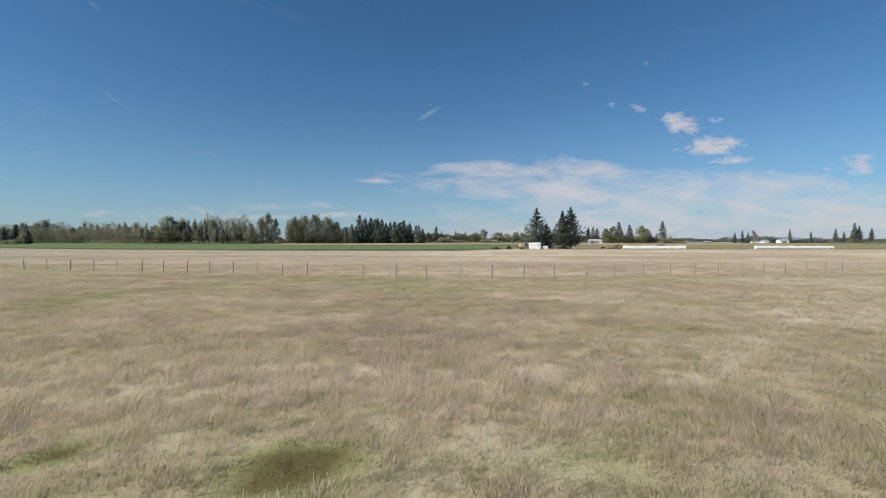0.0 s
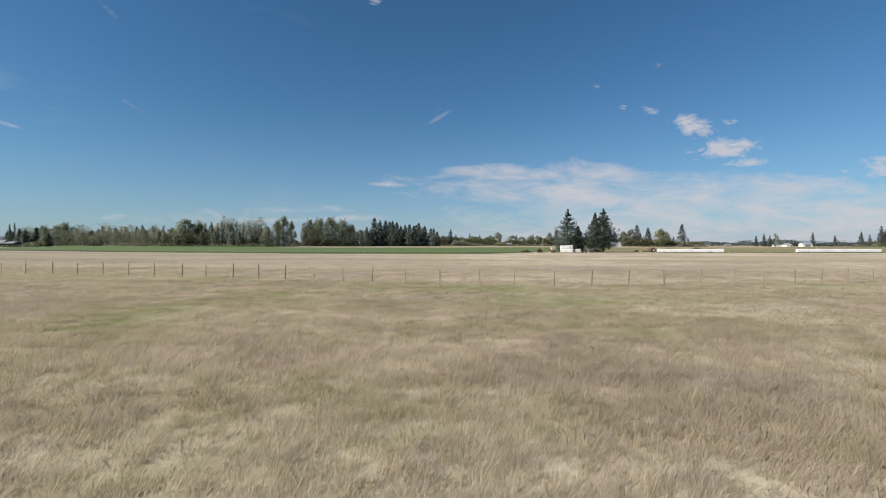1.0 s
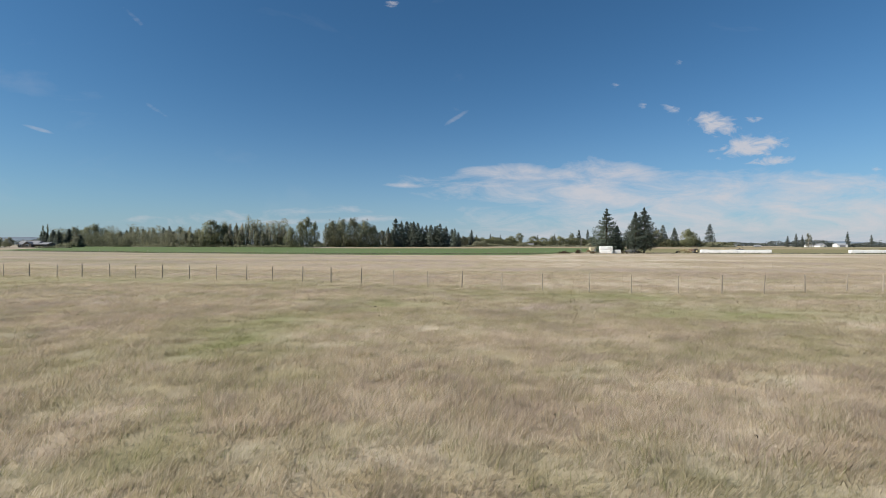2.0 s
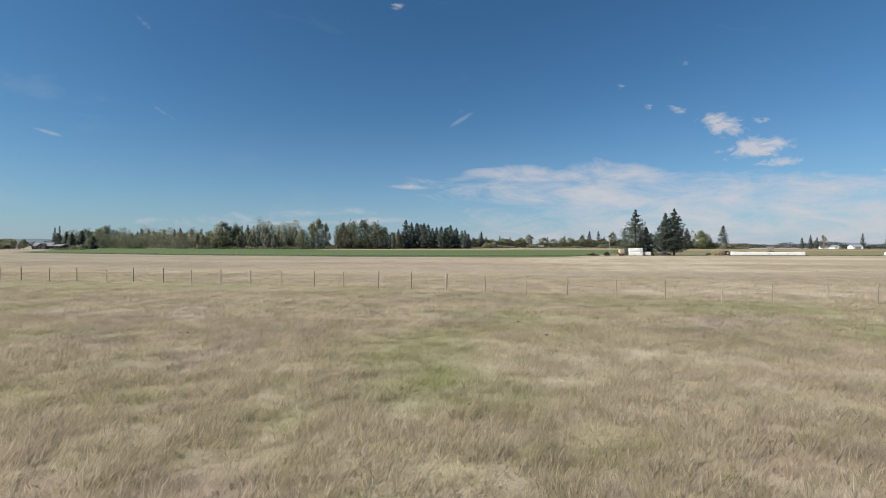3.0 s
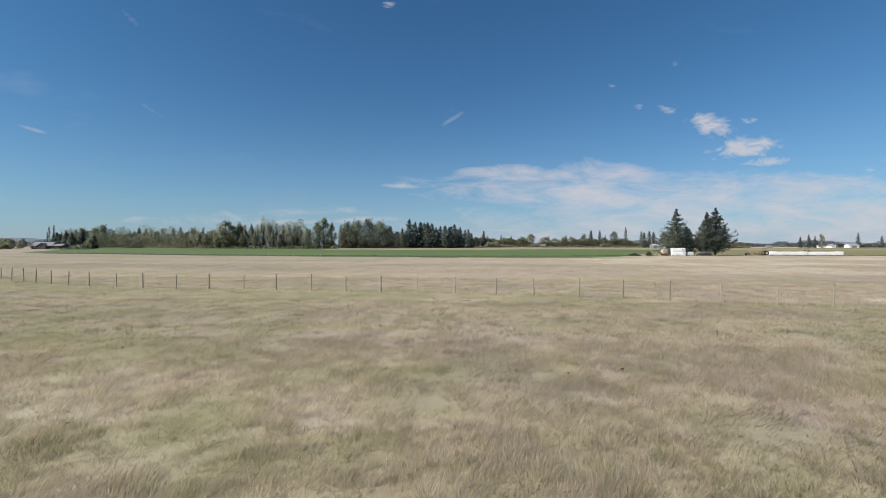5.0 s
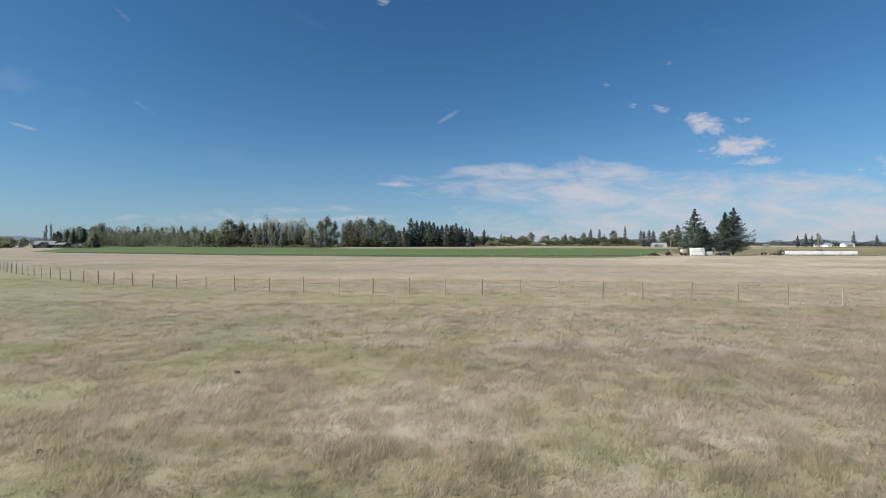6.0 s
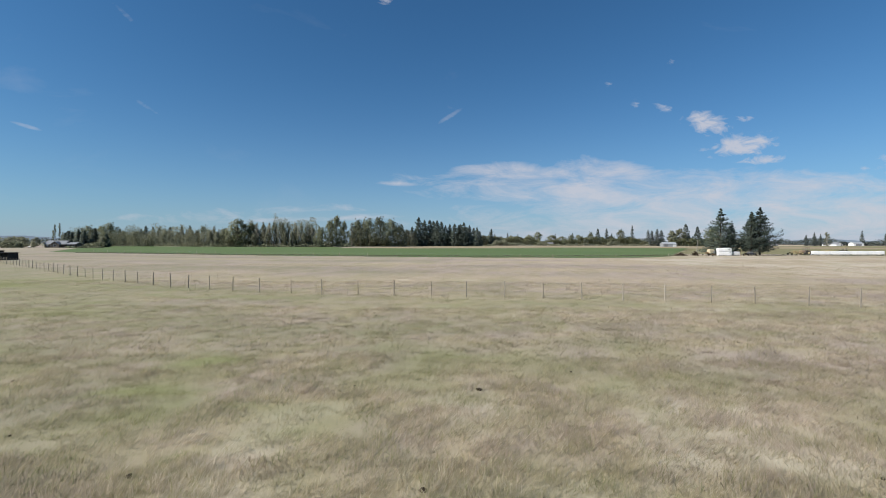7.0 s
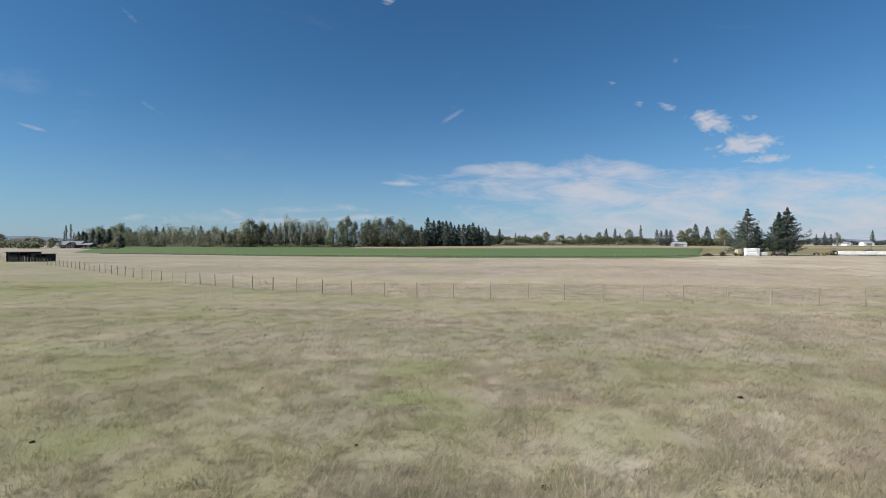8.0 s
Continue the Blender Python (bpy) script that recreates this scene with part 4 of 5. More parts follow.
# ---------------------------------------------------------------- fences
def fence_post(seed, tall, thick, sides=8):
    rng = random.Random(seed)
    bm = bmesh.new()
    lean = rng.uniform(-0.03, 0.03)
    tube(bm, [(0, 0, -0.35), (lean * 0.4, 0, tall * 0.4), (lean, 0.01, tall - 0.025), (lean, 0.01, tall)], [thick * 0.54, thick * 0.52, thick * 0.48, thick * 0.36], sides)
    me = bpy.data.meshes.new("post")
    bm.to_mesh(me)
    bm.free()
    me.materials.append(M["post"])
    return me


def wire_fence(name, label, xs, line, tall, thick, wires, seed, wire_radius):
    rng = random.Random(seed)
    ob = thing(name, label, "fence")
    kinds = [fence_post(seed + i, tall + 0.04 * (i - 2), thick * (0.85 + 0.09 * i)) for i in range(5)]
    feet = []
    for x in xs:
        x = x + rng.uniform(-0.12, 0.12)
        y = float(line(x)) + rng.uniform(-0.06, 0.06)
        z = float(height(np.float64(x), np.float64(y)))
        feet.append((x, y, z))
        p = new("post", rng.choice(kinds))
        p.parent = ob
        p.matrix_basis = pose(x, y, z - 0.04 * rng.random(), rng.uniform(-1.5, 1.5), rng.uniform(-1.8, 1.8), rng.uniform(0, 360))
    for k in range(wires):
        bm = bmesh.new()
        level = tall * (0.22 + 0.74 * k / max(1, wires - 1))
        points = []
        for a, b in zip(feet, feet[1:]):
            points += [(a[0], a[1] - thick * 0.5, a[2] + level), ((a[0] + b[0]) / 2, (a[1] + b[1]) / 2 - thick * 0.5, (a[2] + b[2]) / 2 + level - 0.025)]
        tube(bm, points, [wire_radius] * len(points), 3)
        part("wire", bm, M["wire"], ob)
    return ob


FENCE_XS = [95.0]
while FENCE_XS[-1] > -215:      # even steps along the bending line
    slope = float(fence_y(FENCE_XS[-1] - 1.5) - fence_y(FENCE_XS[-1] + 1.5)) / 3
    FENCE_XS.append(FENCE_XS[-1] - 3.35 / math.hypot(1, slope))
wire_fence("wire_fence", "wire pasture fence on round weathered wooden posts", FENCE_XS, fence_y, 1.43, 0.085, 5, 40, 0.0028)
wire_fence("stake_fence", "far fence of thin pale stakes along the green field", [-226 + 10.4 * i for i in range(24)], lambda x: near_edge(np.float64(x)) - 1.2, 1.25, 0.13, 2, 50, 0.004)


# ---------------------------------------------------------------- wrapped bales
def bale_mesh(seed):
    """A big bale wrapped in film: bulging, creased, with soft shoulders and folded ends."""
    rng = random.Random(seed)
    bm = bmesh.new()
    sides, half = 32, 1.20
    rings = [(-half, 0.18), (-half - 0.008, 0.635), (-half, 0.668), (-half + 0.02, 0.673), (-0.6, 0.675), (0.0, 0.68), (0.6, 0.672), (half - 0.02, 0.673), (half, 0.668), (half + 0.008, 0.635), (half, 0.18)]
    made = []
    for x, r in rings:
        ring = []
        for k in range(sides):
            a = 2 * math.pi * k / sides
            rr = r * (1 + 0.018 * noise.noise(Vector((math.cos(a) * 2 + seed, math.sin(a) * 2, x * 3)))) + 0.008 * math.sin(a * 9 + x * 14 + seed)
            square = (abs(math.cos(a)) ** 10 + abs(math.sin(a)) ** 10) ** (-1 / 10)
            y, z = math.cos(a) * rr * square * 0.95, math.sin(a) * rr * square * 0.93
            ring.append(bm.verts.new((x + rng.uniform(-0.006, 0.006), y, max(z + 0.64, 0.0))))
        made.append(ring)
    for a, b in zip(made, made[1:]):
        for k in range(sides):
            bm.faces.new((a[k], b[k], b[(k + 1) % sides], a[(k + 1) % sides]))
    bm.faces.new(made[0])
    bm.faces.new(made[-1][::-1])
    for f in bm.faces:
        f.smooth = True
    me = bpy.data.meshes.new("wrapped_bale")
    bm.to_mesh(me)
    bm.free()
    me.materials.append(M["film"])
    return me


BALES = [bale_mesh(s) for s in (1, 2, 3, 4)]
bale_rng = random.Random(5)


def bale(x, y, z, turn, label, group):
    ob = new("wrapped_bale", bale_rng.choice(BALES))
    k = bale_rng.uniform(0.97, 1.06)
    ob.matrix_basis = pose(*yard(x, y), z, 0, 0, turn) @ Matrix.Diagonal((1.05 * bale_rng.uniform(0.92, 1.0), k * 1.12, k * 1.12, 1))
    return tagged(ob, label, "hay bale", group)


for i in range(12):
    bale(60.9 + 1.94 * i, 183 + 0.08 * i + bale_rng.uniform(-0.1, 0.1), YARD_Z, bale_rng.uniform(-2, 2), "large bale wrapped in white film in a long row", "first row of bales")
for i in range(16):
    bale(113.6 + 1.94 * i, 189 + 0.07 * i + bale_rng.uniform(-0.1, 0.1), YARD_Z, bale_rng.uniform(-2, 2), "large bale wrapped in white film in a farther row", "second row of bales")
for i in range(2):
    bale(23.2 + 1.95 * i, 166.6, YARD_Z, bale_rng.uniform(-1, 1), "white wrapped bale at the bottom of a stack", "stacked bales")
    bale(23.15 + 1.93 * i, 166.65, YARD_Z + 1.40, bale_rng.uniform(-1, 1), "white wrapped bale on top of the stack", "stacked bales")
bale(27.6, 167.2, YARD_Z, 3, "white wrapped bale beside the stack under the firs", "stacked bales")


# ---------------------------------------------------------------- farm machines
def wheel(parent, x, y, radius, width):
    bm = bmesh.new()
    disc_wheel(bm, (x, y, radius), radius, width)
    w = part("wheel", bm, M["tyre"], parent, "black rubber tyre")
    bm = bmesh.new()
    disc_wheel(bm, (x, y, radius), radius * 0.55, width + 0.05)
    part("rim", bm, M["ochre"], w, "faded yellow rim")


def tractor(place, turn, paint, label):
    ob = thing("tractor", label, "tractor", place, turn)
    ob.matrix_basis = ob.matrix_basis @ Matrix.Scale(1.12, 4)
    part("hood", blocks((0.3, 2.0, -0.38, 0.38, 0.85, 1.55), (1.9, 2.15, -0.33, 0.33, 0.75, 1.35), bevel=0.06), M[paint], ob)
    part("chassis", blocks((-0.7, 2.0, -0.28, 0.28, 0.55, 0.9), (1.35, 1.6, -0.8, 0.8, 0.42, 0.56), (-0.5, -0.2, -0.85, 0.85, 0.7, 0.95), bevel=0.03), M["grey"], ob)
    part("seat", blocks((-0.45, 0.05, -0.25, 0.25, 1.2, 1.32), (-0.5, -0.38, -0.25, 0.25, 1.3, 1.75), bevel=0.04), M["tyre"], ob)
    part("cab_frame", blocks((-0.75, -0.67, -0.6, -0.52, 1.2, 2.45), (-0.75, -0.67, 0.52, 0.6, 1.2, 2.45), (0.42, 0.5, -0.6, -0.52, 1.2, 2.45), (0.42, 0.5, 0.52, 0.6, 1.2, 2.45)), M["grey"], ob)
    part("cab_roof", blocks((-0.85, 0.6, -0.68, 0.68, 2.45, 2.58), bevel=0.05), M[paint], ob)
    for s in (-1, 1):
        part("fender", blocks((-0.95, 0.25, s * 0.85 - 0.22, s * 0.85 + 0.22, 1.52, 1.60), bevel=0.03), M[paint], ob)
        wheel(ob, -0.35, s * 0.88, 0.76, 0.42)
        wheel(ob, 1.48, s * 0.82, 0.48, 0.28)
    bm = bmesh.new()
    tube(bm, [(1.3, 0.2, 1.5), (1.3, 0.2, 2.15), (1.33, 0.2, 2.25)], [0.045, 0.045, 0.035], 8)
    part("exhaust", bm, M["rust"], ob)
    return ob


def hay_rake(place, turn, label, paint="ochre", steel="rust"):
    ob = thing("hay_rake", label, "farm machine", place, turn)
    ob.matrix_basis = ob.matrix_basis @ Matrix.Scale(1.12, 4)
    part("frame", blocks((-2.3, 2.2, -0.08, 0.08, 0.75, 0.92), (-2.2, -2.05, -0.9, 0.9, 0.6, 0.75), (1.2, 1.35, -0.9, 0.9, 0.6, 0.75), (2.0, 3.0, -0.06, 0.06, 0.6, 0.72), bevel=0.02), M[steel], ob)
    part("gearbox", blocks((-0.5, 0.5, -0.35, 0.35, 0.85, 1.35), (-1.6, -0.8, -0.3, 0.3, 0.8, 1.15), bevel=0.07), M[paint], ob)
    for x in (-1.7, -0.55, 0.6, 1.7):
        bm = bmesh.new()
        for k in range(12):
            a0, a1 = 2 * math.pi * k / 12, 2 * math.pi * (k + 1) / 12
            tube(bm, [(x + 0.7 * math.cos(a0), -0.55, 0.98 + 0.7 * math.sin(a0)), (x + 0.7 * math.cos(a1), -0.55, 0.98 + 0.7 * math.sin(a1))], [0.035, 0.035], 4)
            tube(bm, [(x + 0.12 * math.cos(a0), -0.5, 0.98 + 0.12 * math.sin(a0)), (x + 0.92 * math.cos(a0 + 0.25), -0.6, 0.98 + 0.92 * math.sin(a0 + 0.25))], [0.018, 0.012], 3)
        part("rake_wheel", bm, M[paint], ob)
    for s in (-0.8, 0.8):
        wheel(ob, -2.1, s, 0.36, 0.2)
        wheel(ob, 1.28, s, 0.36, 0.2)
    return ob


def old_baler(place, turn, label):
    ob = thing("hay_baler", label, "farm machine", place, turn)
    ob.matrix_basis = ob.matrix_basis @ Matrix.Scale(1.12, 4)
    bm = blocks((-0.95, 0.95, -0.7, 0.7, 0.75, 1.75), (-0.85, 0.6, -0.62, 0.62, 1.75, 2.15), bevel=0.12)
    part("body", bm, M["cream"], ob)
    part("chamber", blocks((-1.9, -0.95, -0.3, 0.3, 0.7, 1.2), bevel=0.04), M["rust"], ob)
    part("drawbar", blocks((0.7, 1.7, -0.08, 0.08, 0.72, 0.84), bevel=0.02), M["rust"], ob)
    part("pickup", blocks((-0.6, 0.6, -1.35, -0.7, 0.25, 0.6), bevel=0.1), M["rust"], ob)
    for s in (-0.82, 0.82):
        wheel(ob, -0.1, s, 0.42, 0.24)
    bm = bmesh.new()
    disc_wheel(bm, (0.55, -0.74, 1.2), 0.34, 0.08)
    part("flywheel", bm, M["grey"], ob)
    return ob


tractor((*yard(57.0, 181), YARD_Z), 170, "red", "dull brown weathered tractor parked at the end of the bale row")
hay_rake((*yard(53.0, 180), YARD_Z), 8, "rusty yellow wheel rake standing in the dry grass")
tractor((*yard(79.5, 196), YARD_Z), 25, "ochre", "yellow tractor parked behind the row of white bales")
hay_rake((*yard(73.5, 195.5), YARD_Z), -12, "rusty rake parked behind the white bales")
old_baler((*yard(19.5, 165), YARD_Z), 12, "old cream hay baler with rusty pickup beside the stack")
hay_rake((*yard(31.0, 164.9), YARD_Z), 20, "dark grey rake parked in front of the white bales", "grey", "black")


def brush_pile(place, wide, tall, seed, label):
    rng = random.Random(seed)
    ob = thing("brush_pile", label, "brush pile", place)
    bm = bmesh.new()
    for i in range(90):
        a = rng.uniform(0, 6.28)
        x, y = rng.gauss(0, wide * 0.22), rng.gauss(0, wide * 0.14)
        z = tall * rng.random() * math.exp(-(x / (wide * 0.35)) ** 2)
        ln = rng.uniform(0.5, 1.4)
        tube(bm, [(x, y, z), (x + math.cos(a) * ln * 0.5, y + math.sin(a) * ln * 0.5, z + rng.uniform(0.0, 0.3)), (x + math.cos(a) * ln, y + math.sin(a) * ln, max(0.02, z + rng.uniform(-0.2, 0.3)))], [0.05, 0.035, 0.012], 4)
    part("branches", bm, M["brush"], ob)
    gen = np.random.default_rng(seed)
    c = np.stack([gen.normal(0, wide * 0.22, 260), gen.normal(0, wide * 0.14, 260), gen.uniform(0.02, 0.8, 260) * tall], 1)
    c[:, 2] *= np.exp(-(c[:, 0] / (wide * 0.38)) ** 2)
    linked("dead_leaves", array_mesh("dead_leaves", *cards(gen, c, gen.normal(0, 1, (260, 3)), 0.32, 0.5)), M["brush"], ob)
    return ob


brush_pile((*yard(11.0, 165.5), YARD_Z), 4.0, 1.0, 61, "low dark heap of cut branches at the field edge")
brush_pile((*yard(15.4, 166.0), YARD_Z), 2.2, 1.6, 62, "tangle of dead branches beside the old baler")
brush_pile((*yard(35.5, 174.0), YARD_Z), 5.0, 1.5, 63, "dark heap of brushwood in the shade of the firs")

bm = bmesh.new()
tube(bm, [(0, 0, -0.4), (0.02, 0, 3.0), (0.10, 0, 5.9)], [0.15, 0.12, 0.08], 9)
tube(bm, [(0.05, 0, 4.2), (0.4, 0.1, 4.9), (0.55, 0.1, 5.4)], [0.05, 0.035, 0.01], 5)
tube(bm, [(0.03, 0, 3.4), (-0.4, -0.1, 4.1)], [0.04, 0.01], 5)
snag = thing("dead_trunk", "bare grey dead trunk standing beside the firs", "dead tree", (*yard(16.6, 167.5), YARD_Z))
part("trunk", bm, M["pale_bark"], snag)


# ---------------------------------------------------------------- buildings
def gable(bm, x0, x1, y0, y1, eave, crest, over=0.4, thick=0.16, along="X"):
    """Two roof slabs that meet on a ridge."""
    if along == "X":
        ym = (y0 + y1) / 2
        prof = [(y0 - over, eave - over * (crest - eave) / (ym - y0)), (ym, crest), (y1 + over, eave - over * (crest - eave) / (ym - y0))]
        ends = (x0 - over, x1 + over)
        at = lambda e, q, z: (e, q, z)
    else:
        xm = (x0 + x1) / 2
        prof = [(x0 - over, eave - over * (crest - eave) / (xm - x0)), (xm, crest), (x1 + over, eave - over * (crest - eave) / (xm - x0))]
        ends = (y0 - over, y1 + over)
        at = lambda e, q, z: (q, e, z)
    for a, b in ((prof[0], prof[1]), (prof[2], prof[1])):
        vs = [bm.verts.new(at(e, q, z + d)) for d in (0, thick) for e in ends for q, z in (a, b)]
        for f in ((0, 1, 3, 2), (4, 6, 7, 5), (0, 4, 5, 1), (2, 3, 7, 6), (0, 2, 6, 4), (1, 5, 7, 3)):
            bm.faces.new([vs[i] for i in f])
    bmesh.ops.recalc_face_normals(bm, faces=bm.faces)


def gable_walls(bm, x0, x1, y0, y1, eave, crest, along="X"):
    """Closed wall block whose two ends rise to the ridge."""
    if along == "X":
        outline = [(y0, 0), (y1, 0), (y1, eave), ((y0 + y1) / 2, crest - 0.02), (y0, eave)]
        lo, hi = [[bm.verts.new((e, q, z - 0.2 * (z == 0))) for q, z in outline] for e in (x0, x1)]
    else:
        outline = [(x0, 0), (x1, 0), (x1, eave), ((x0 + x1) / 2, crest - 0.02), (x0, eave)]
        lo, hi = [[bm.verts.new((q, e, z - 0.2 * (z == 0))) for q, z in outline] for e in (y0, y1)]
    bm.faces.new(lo)
    bm.faces.new(hi[::-1])
    for i in range(5):
        bm.faces.new((lo[i], lo[(i + 1) % 5], hi[(i + 1) % 5], hi[i]))
    bmesh.ops.recalc_face_normals(bm, faces=bm.faces)


def house_window(parent, x, y, z, wide, tall):
    w = part("window", blocks((x - wide / 2 - 0.09, x + wide / 2 + 0.09, y - 0.06, y + 0.02, z - 0.09, z), (x - wide / 2 - 0.09, x + wide / 2 + 0.09, y - 0.06, y + 0.02, z + tall, z + tall + 0.09),
                              (x - wide / 2 - 0.09, x - wide / 2, y - 0.06, y + 0.02, z, z + tall), (x + wide / 2, x + wide / 2 + 0.09, y - 0.06, y + 0.02, z, z + tall),
                              (x - 0.03, x + 0.03, y - 0.05, y + 0.0, z, z + tall)), M["white"], parent, "white window frame")
    part("pane", blocks((x - wide / 2, x + wide / 2, y - 0.03, y - 0.01, z, z + tall)), M["glass"], w)


def barn(name, label, place, turn, long, deep, eave, crest, wall, roof, doors=(), windows=(), along="X", category="barn"):
    ob = thing(name, label, category, (*laid(place[0], place[1]), place[2]), turn)
    ob.matrix_basis = ob.matrix_basis @ Matrix.Scale(WIDEN, 4)
    bm = bmesh.new()
    gable_walls(bm, -long / 2, long / 2, 0, deep, eave, crest, along)
    part("wall", bm, M[wall], ob)
    bm = bmesh.new()
    gable(bm, -long / 2, long / 2, 0, deep, eave, crest, 0.35, 0.15, along)
    part("roof", bm, M[roof], ob)
    for x, wide, tall, mat in doors:
        part("door", blocks((x - wide / 2, x + wide / 2, -0.08, 0.03, 0.0, tall), (x - wide / 2 - 0.08, x + wide / 2 + 0.08, -0.10, 0.02, tall, tall + 0.1)), M[mat], ob)
    for x, z, wide, tall in windows:
        house_window(ob, x, 0.0, z, wide, tall)
    return ob


# ranch house: a long low house with a lean porch
HOME = (*laid(-334, 370, 1.05), 0)
home = thing("farmhouse", "low brown farmhouse with grey shingle roofs and a deep porch", "house", HOME, 14)
home.matrix_basis = home.matrix_basis @ Matrix.Scale(1.27, 4)
bm = bmesh.new()
gable_walls(bm, -8.5, 3.0, 0, 9, 2.5, 4.7)
part("wall", bm, M["siding"], home)
bm = bmesh.new()
gable(bm, -8.5, 3.0, 0, 9, 2.5, 4.7, 0.7, 0.18)
main_roof = part("roof", bm, M["roof"], home)
part("chimney", blocks((-3.2, -2.5, 4.6, 5.3, 4.0, 5.4), bevel=0.03), M["siding"], main_roof)
bm = bmesh.new()
gable_walls(bm, 3.0, 9.5, 2.0, 9, 2.3, 3.6)
part("wall", bm, M["siding"], home)
bm = bmesh.new()
gable(bm, 3.05, 9.5, -0.5, 9, 2.35, 3.55, 0.6, 0.16)
part("porch_roof", bm, M["roof"], home)
bm = bmesh.new()
gable_walls(bm, -3.4, 1.2, -2.6, 0.5, 2.5, 4.1, "Y")
part("wall", bm, M["siding"], home)
bm = bmesh.new()
gable(bm, -3.4, 1.2, -2.6, 1.5, 2.5, 4.15, 0.5, 0.16, "Y")
part("roof", bm, M["roof"], home)
for x in (3.5, 5.4, 7.4, 9.2):
    part("porch_post", blocks((x - 0.08, x + 0.08, -0.55, -0.39, 0.0, 2.4)), M["siding"], home)
part("porch_floor", blocks((3.0, 9.6, -0.8, 2.0, -0.1, 0.18)), M["post"], home)
part("door", blocks((-5.0, -4.0, -0.07, 0.03, 0.0, 2.1), bevel=0.01), M["white"], home, "white door")
house_window(home, -6.9, 0.0, 1.0, 1.3, 1.1)
house_window(home, -1.1, -2.6, 1.0, 1.5, 1.1)
house_window(home, 4.6, 2.0, 1.0, 1.2, 1.1)
house_window(home, 7.6, 2.0, 1.0, 1.2, 1.1)

tank = thing("gas_tank", "white horizontal gas tank beside the farmhouse", "tank", (*laid(-350, 364, 1.05), 0), 10)
bm = bmesh.new()
tube(bm, [(-1.3, 0, 0.85), (-1.2, 0, 0.85), (-1.0, 0, 0.85), (1.0, 0, 0.85), (1.2, 0, 0.85), (1.3, 0, 0.85)], [0.1, 0.36, 0.48, 0.48, 0.36, 0.1], 18)
part("vessel", bm, M["white"], tank)
for x in (-0.7, 0.7):
    part("foot", blocks((x - 0.1, x + 0.1, -0.35, 0.35, 0.0, 0.45)), M["grey"], tank)


def shelter(place, turn, wide, deep, tall, label):
    """Open-fronted field shelter: three board walls, corner posts and a flat sloping roof."""
    ob = thing("field_shelter", label, "shed", place, turn)
    # left wall white, the rest black: the sunlit side is put into the paint
    part("side_wall", blocks((-wide / 2, -wide / 2 + 0.06, 0, deep, -0.1, tall - 0.12)), M["white"], ob, "side wall painted pale as the sunlit side")
    part("side_wall", blocks((wide / 2 - 0.06, wide / 2, 0, deep, -0.1, tall - 0.12)), M["black"], ob)
    part("back_wall", blocks((-wide / 2 + 0.06, wide / 2 - 0.06, deep - 0.06, deep, -0.1, tall - 0.12)), M["black"], ob)
    part("roof", blocks((-wide / 2 - 0.15, wide / 2 + 0.15, -0.35, deep + 0.15, tall - 0.12, tall - 0.02), bevel=0.01), M["black"], ob)
    part("lintel", blocks((-wide / 2, wide / 2, 0.02, 0.12, tall - 0.34, tall - 0.13)), M["black"], ob)
    for x in (-wide / 2 + 0.12, 0, wide / 2 - 0.12):
        part("post", blocks((x - 0.06, x + 0.06, 0.03, 0.15, -0.1, tall - 0.35)), M["black"], ob)
    # near-black panel standing in for the shade inside the open front
    part("front_boards", blocks((-wide / 2 + 0.2, wide / 2 - 0.2, 0.16, 0.2, -0.1, tall * 0.72)), M["black"], ob)
    return ob


shelter((-184.6, 127.5, 0), 8, 5.6, 4.2, 2.6, "black open-fronted field shelter with a pale end wall")
shelter((-179.6, 128.6, 0), 8, 3.6, 3.2, 2.1, "smaller black field shelter beside the larger one")

barn("barn", "long pale grey metal barn beyond the stubble field", (171, 585, 0.4), 0, 14, 8, 2.8, 4.8, "tin", "tin", [(-4, 3.5, 3.2, "grey"), (5, 3.5, 3.2, "white")])
barn("barn", "white barn with an open grey front far across the fields", (566, 850, 0.5), 4, 16, 9, 3.8, 6.0, "white", "tin", [(0, 9, 3.0, "grey")])
barn("house", "white bungalow far across the fields", (517, 850, 0.5), -6, 10, 6, 2.6, 4.2, "white", "roof", [(1.5, 1.2, 2.1, "siding")], [(-4, 1, 1.6, 1.2), (4.5, 1, 1.6, 1.2)], category="house")
barn("barn", "grey-roofed shed with a white end far across the fields", (538, 852, 0.5), 15, 12, 9, 2.4, 5.4, "white", "roof", [(3.5, 3, 2.3, "grey")], along="Y")
barn("house", "small white house among the hedgerow trees", (74, 770, 0.3), 0, 8, 6, 2.6, 4.6, "white", "roof", [(0, 1.1, 2.1, "siding")], [(-2.5, 1, 1.2, 1.0), (2.5, 1, 1.2, 1.0)], category="house")
barn("house", "small pale house far behind the bale rows", (392, 830, 0.5), 8, 7, 5, 2.0, 3.2, "tin", "roof", [(0, 1.1, 2.1, "siding")], [(-2.5, 1, 1.2, 1.0), (2.5, 1, 1.2, 1.0)], category="house")
barn("house", "low white house far behind the bale rows", (432, 840, 0.5), -5, 8, 5, 2.0, 3.1, "tin", "tin", [(0, 1.1, 2.1, "siding")], [(-4, 1, 1.4, 1.2), (4, 1, 1.4, 1.2)], category="house")
barn("shed", "small white outbuilding far behind the farmhouse", (-412, 380, 0), 0, 4.4, 3.4, 2.3, 3.2, "white", "tin", [(0, 1.2, 1.7, "grey")], category="shed")


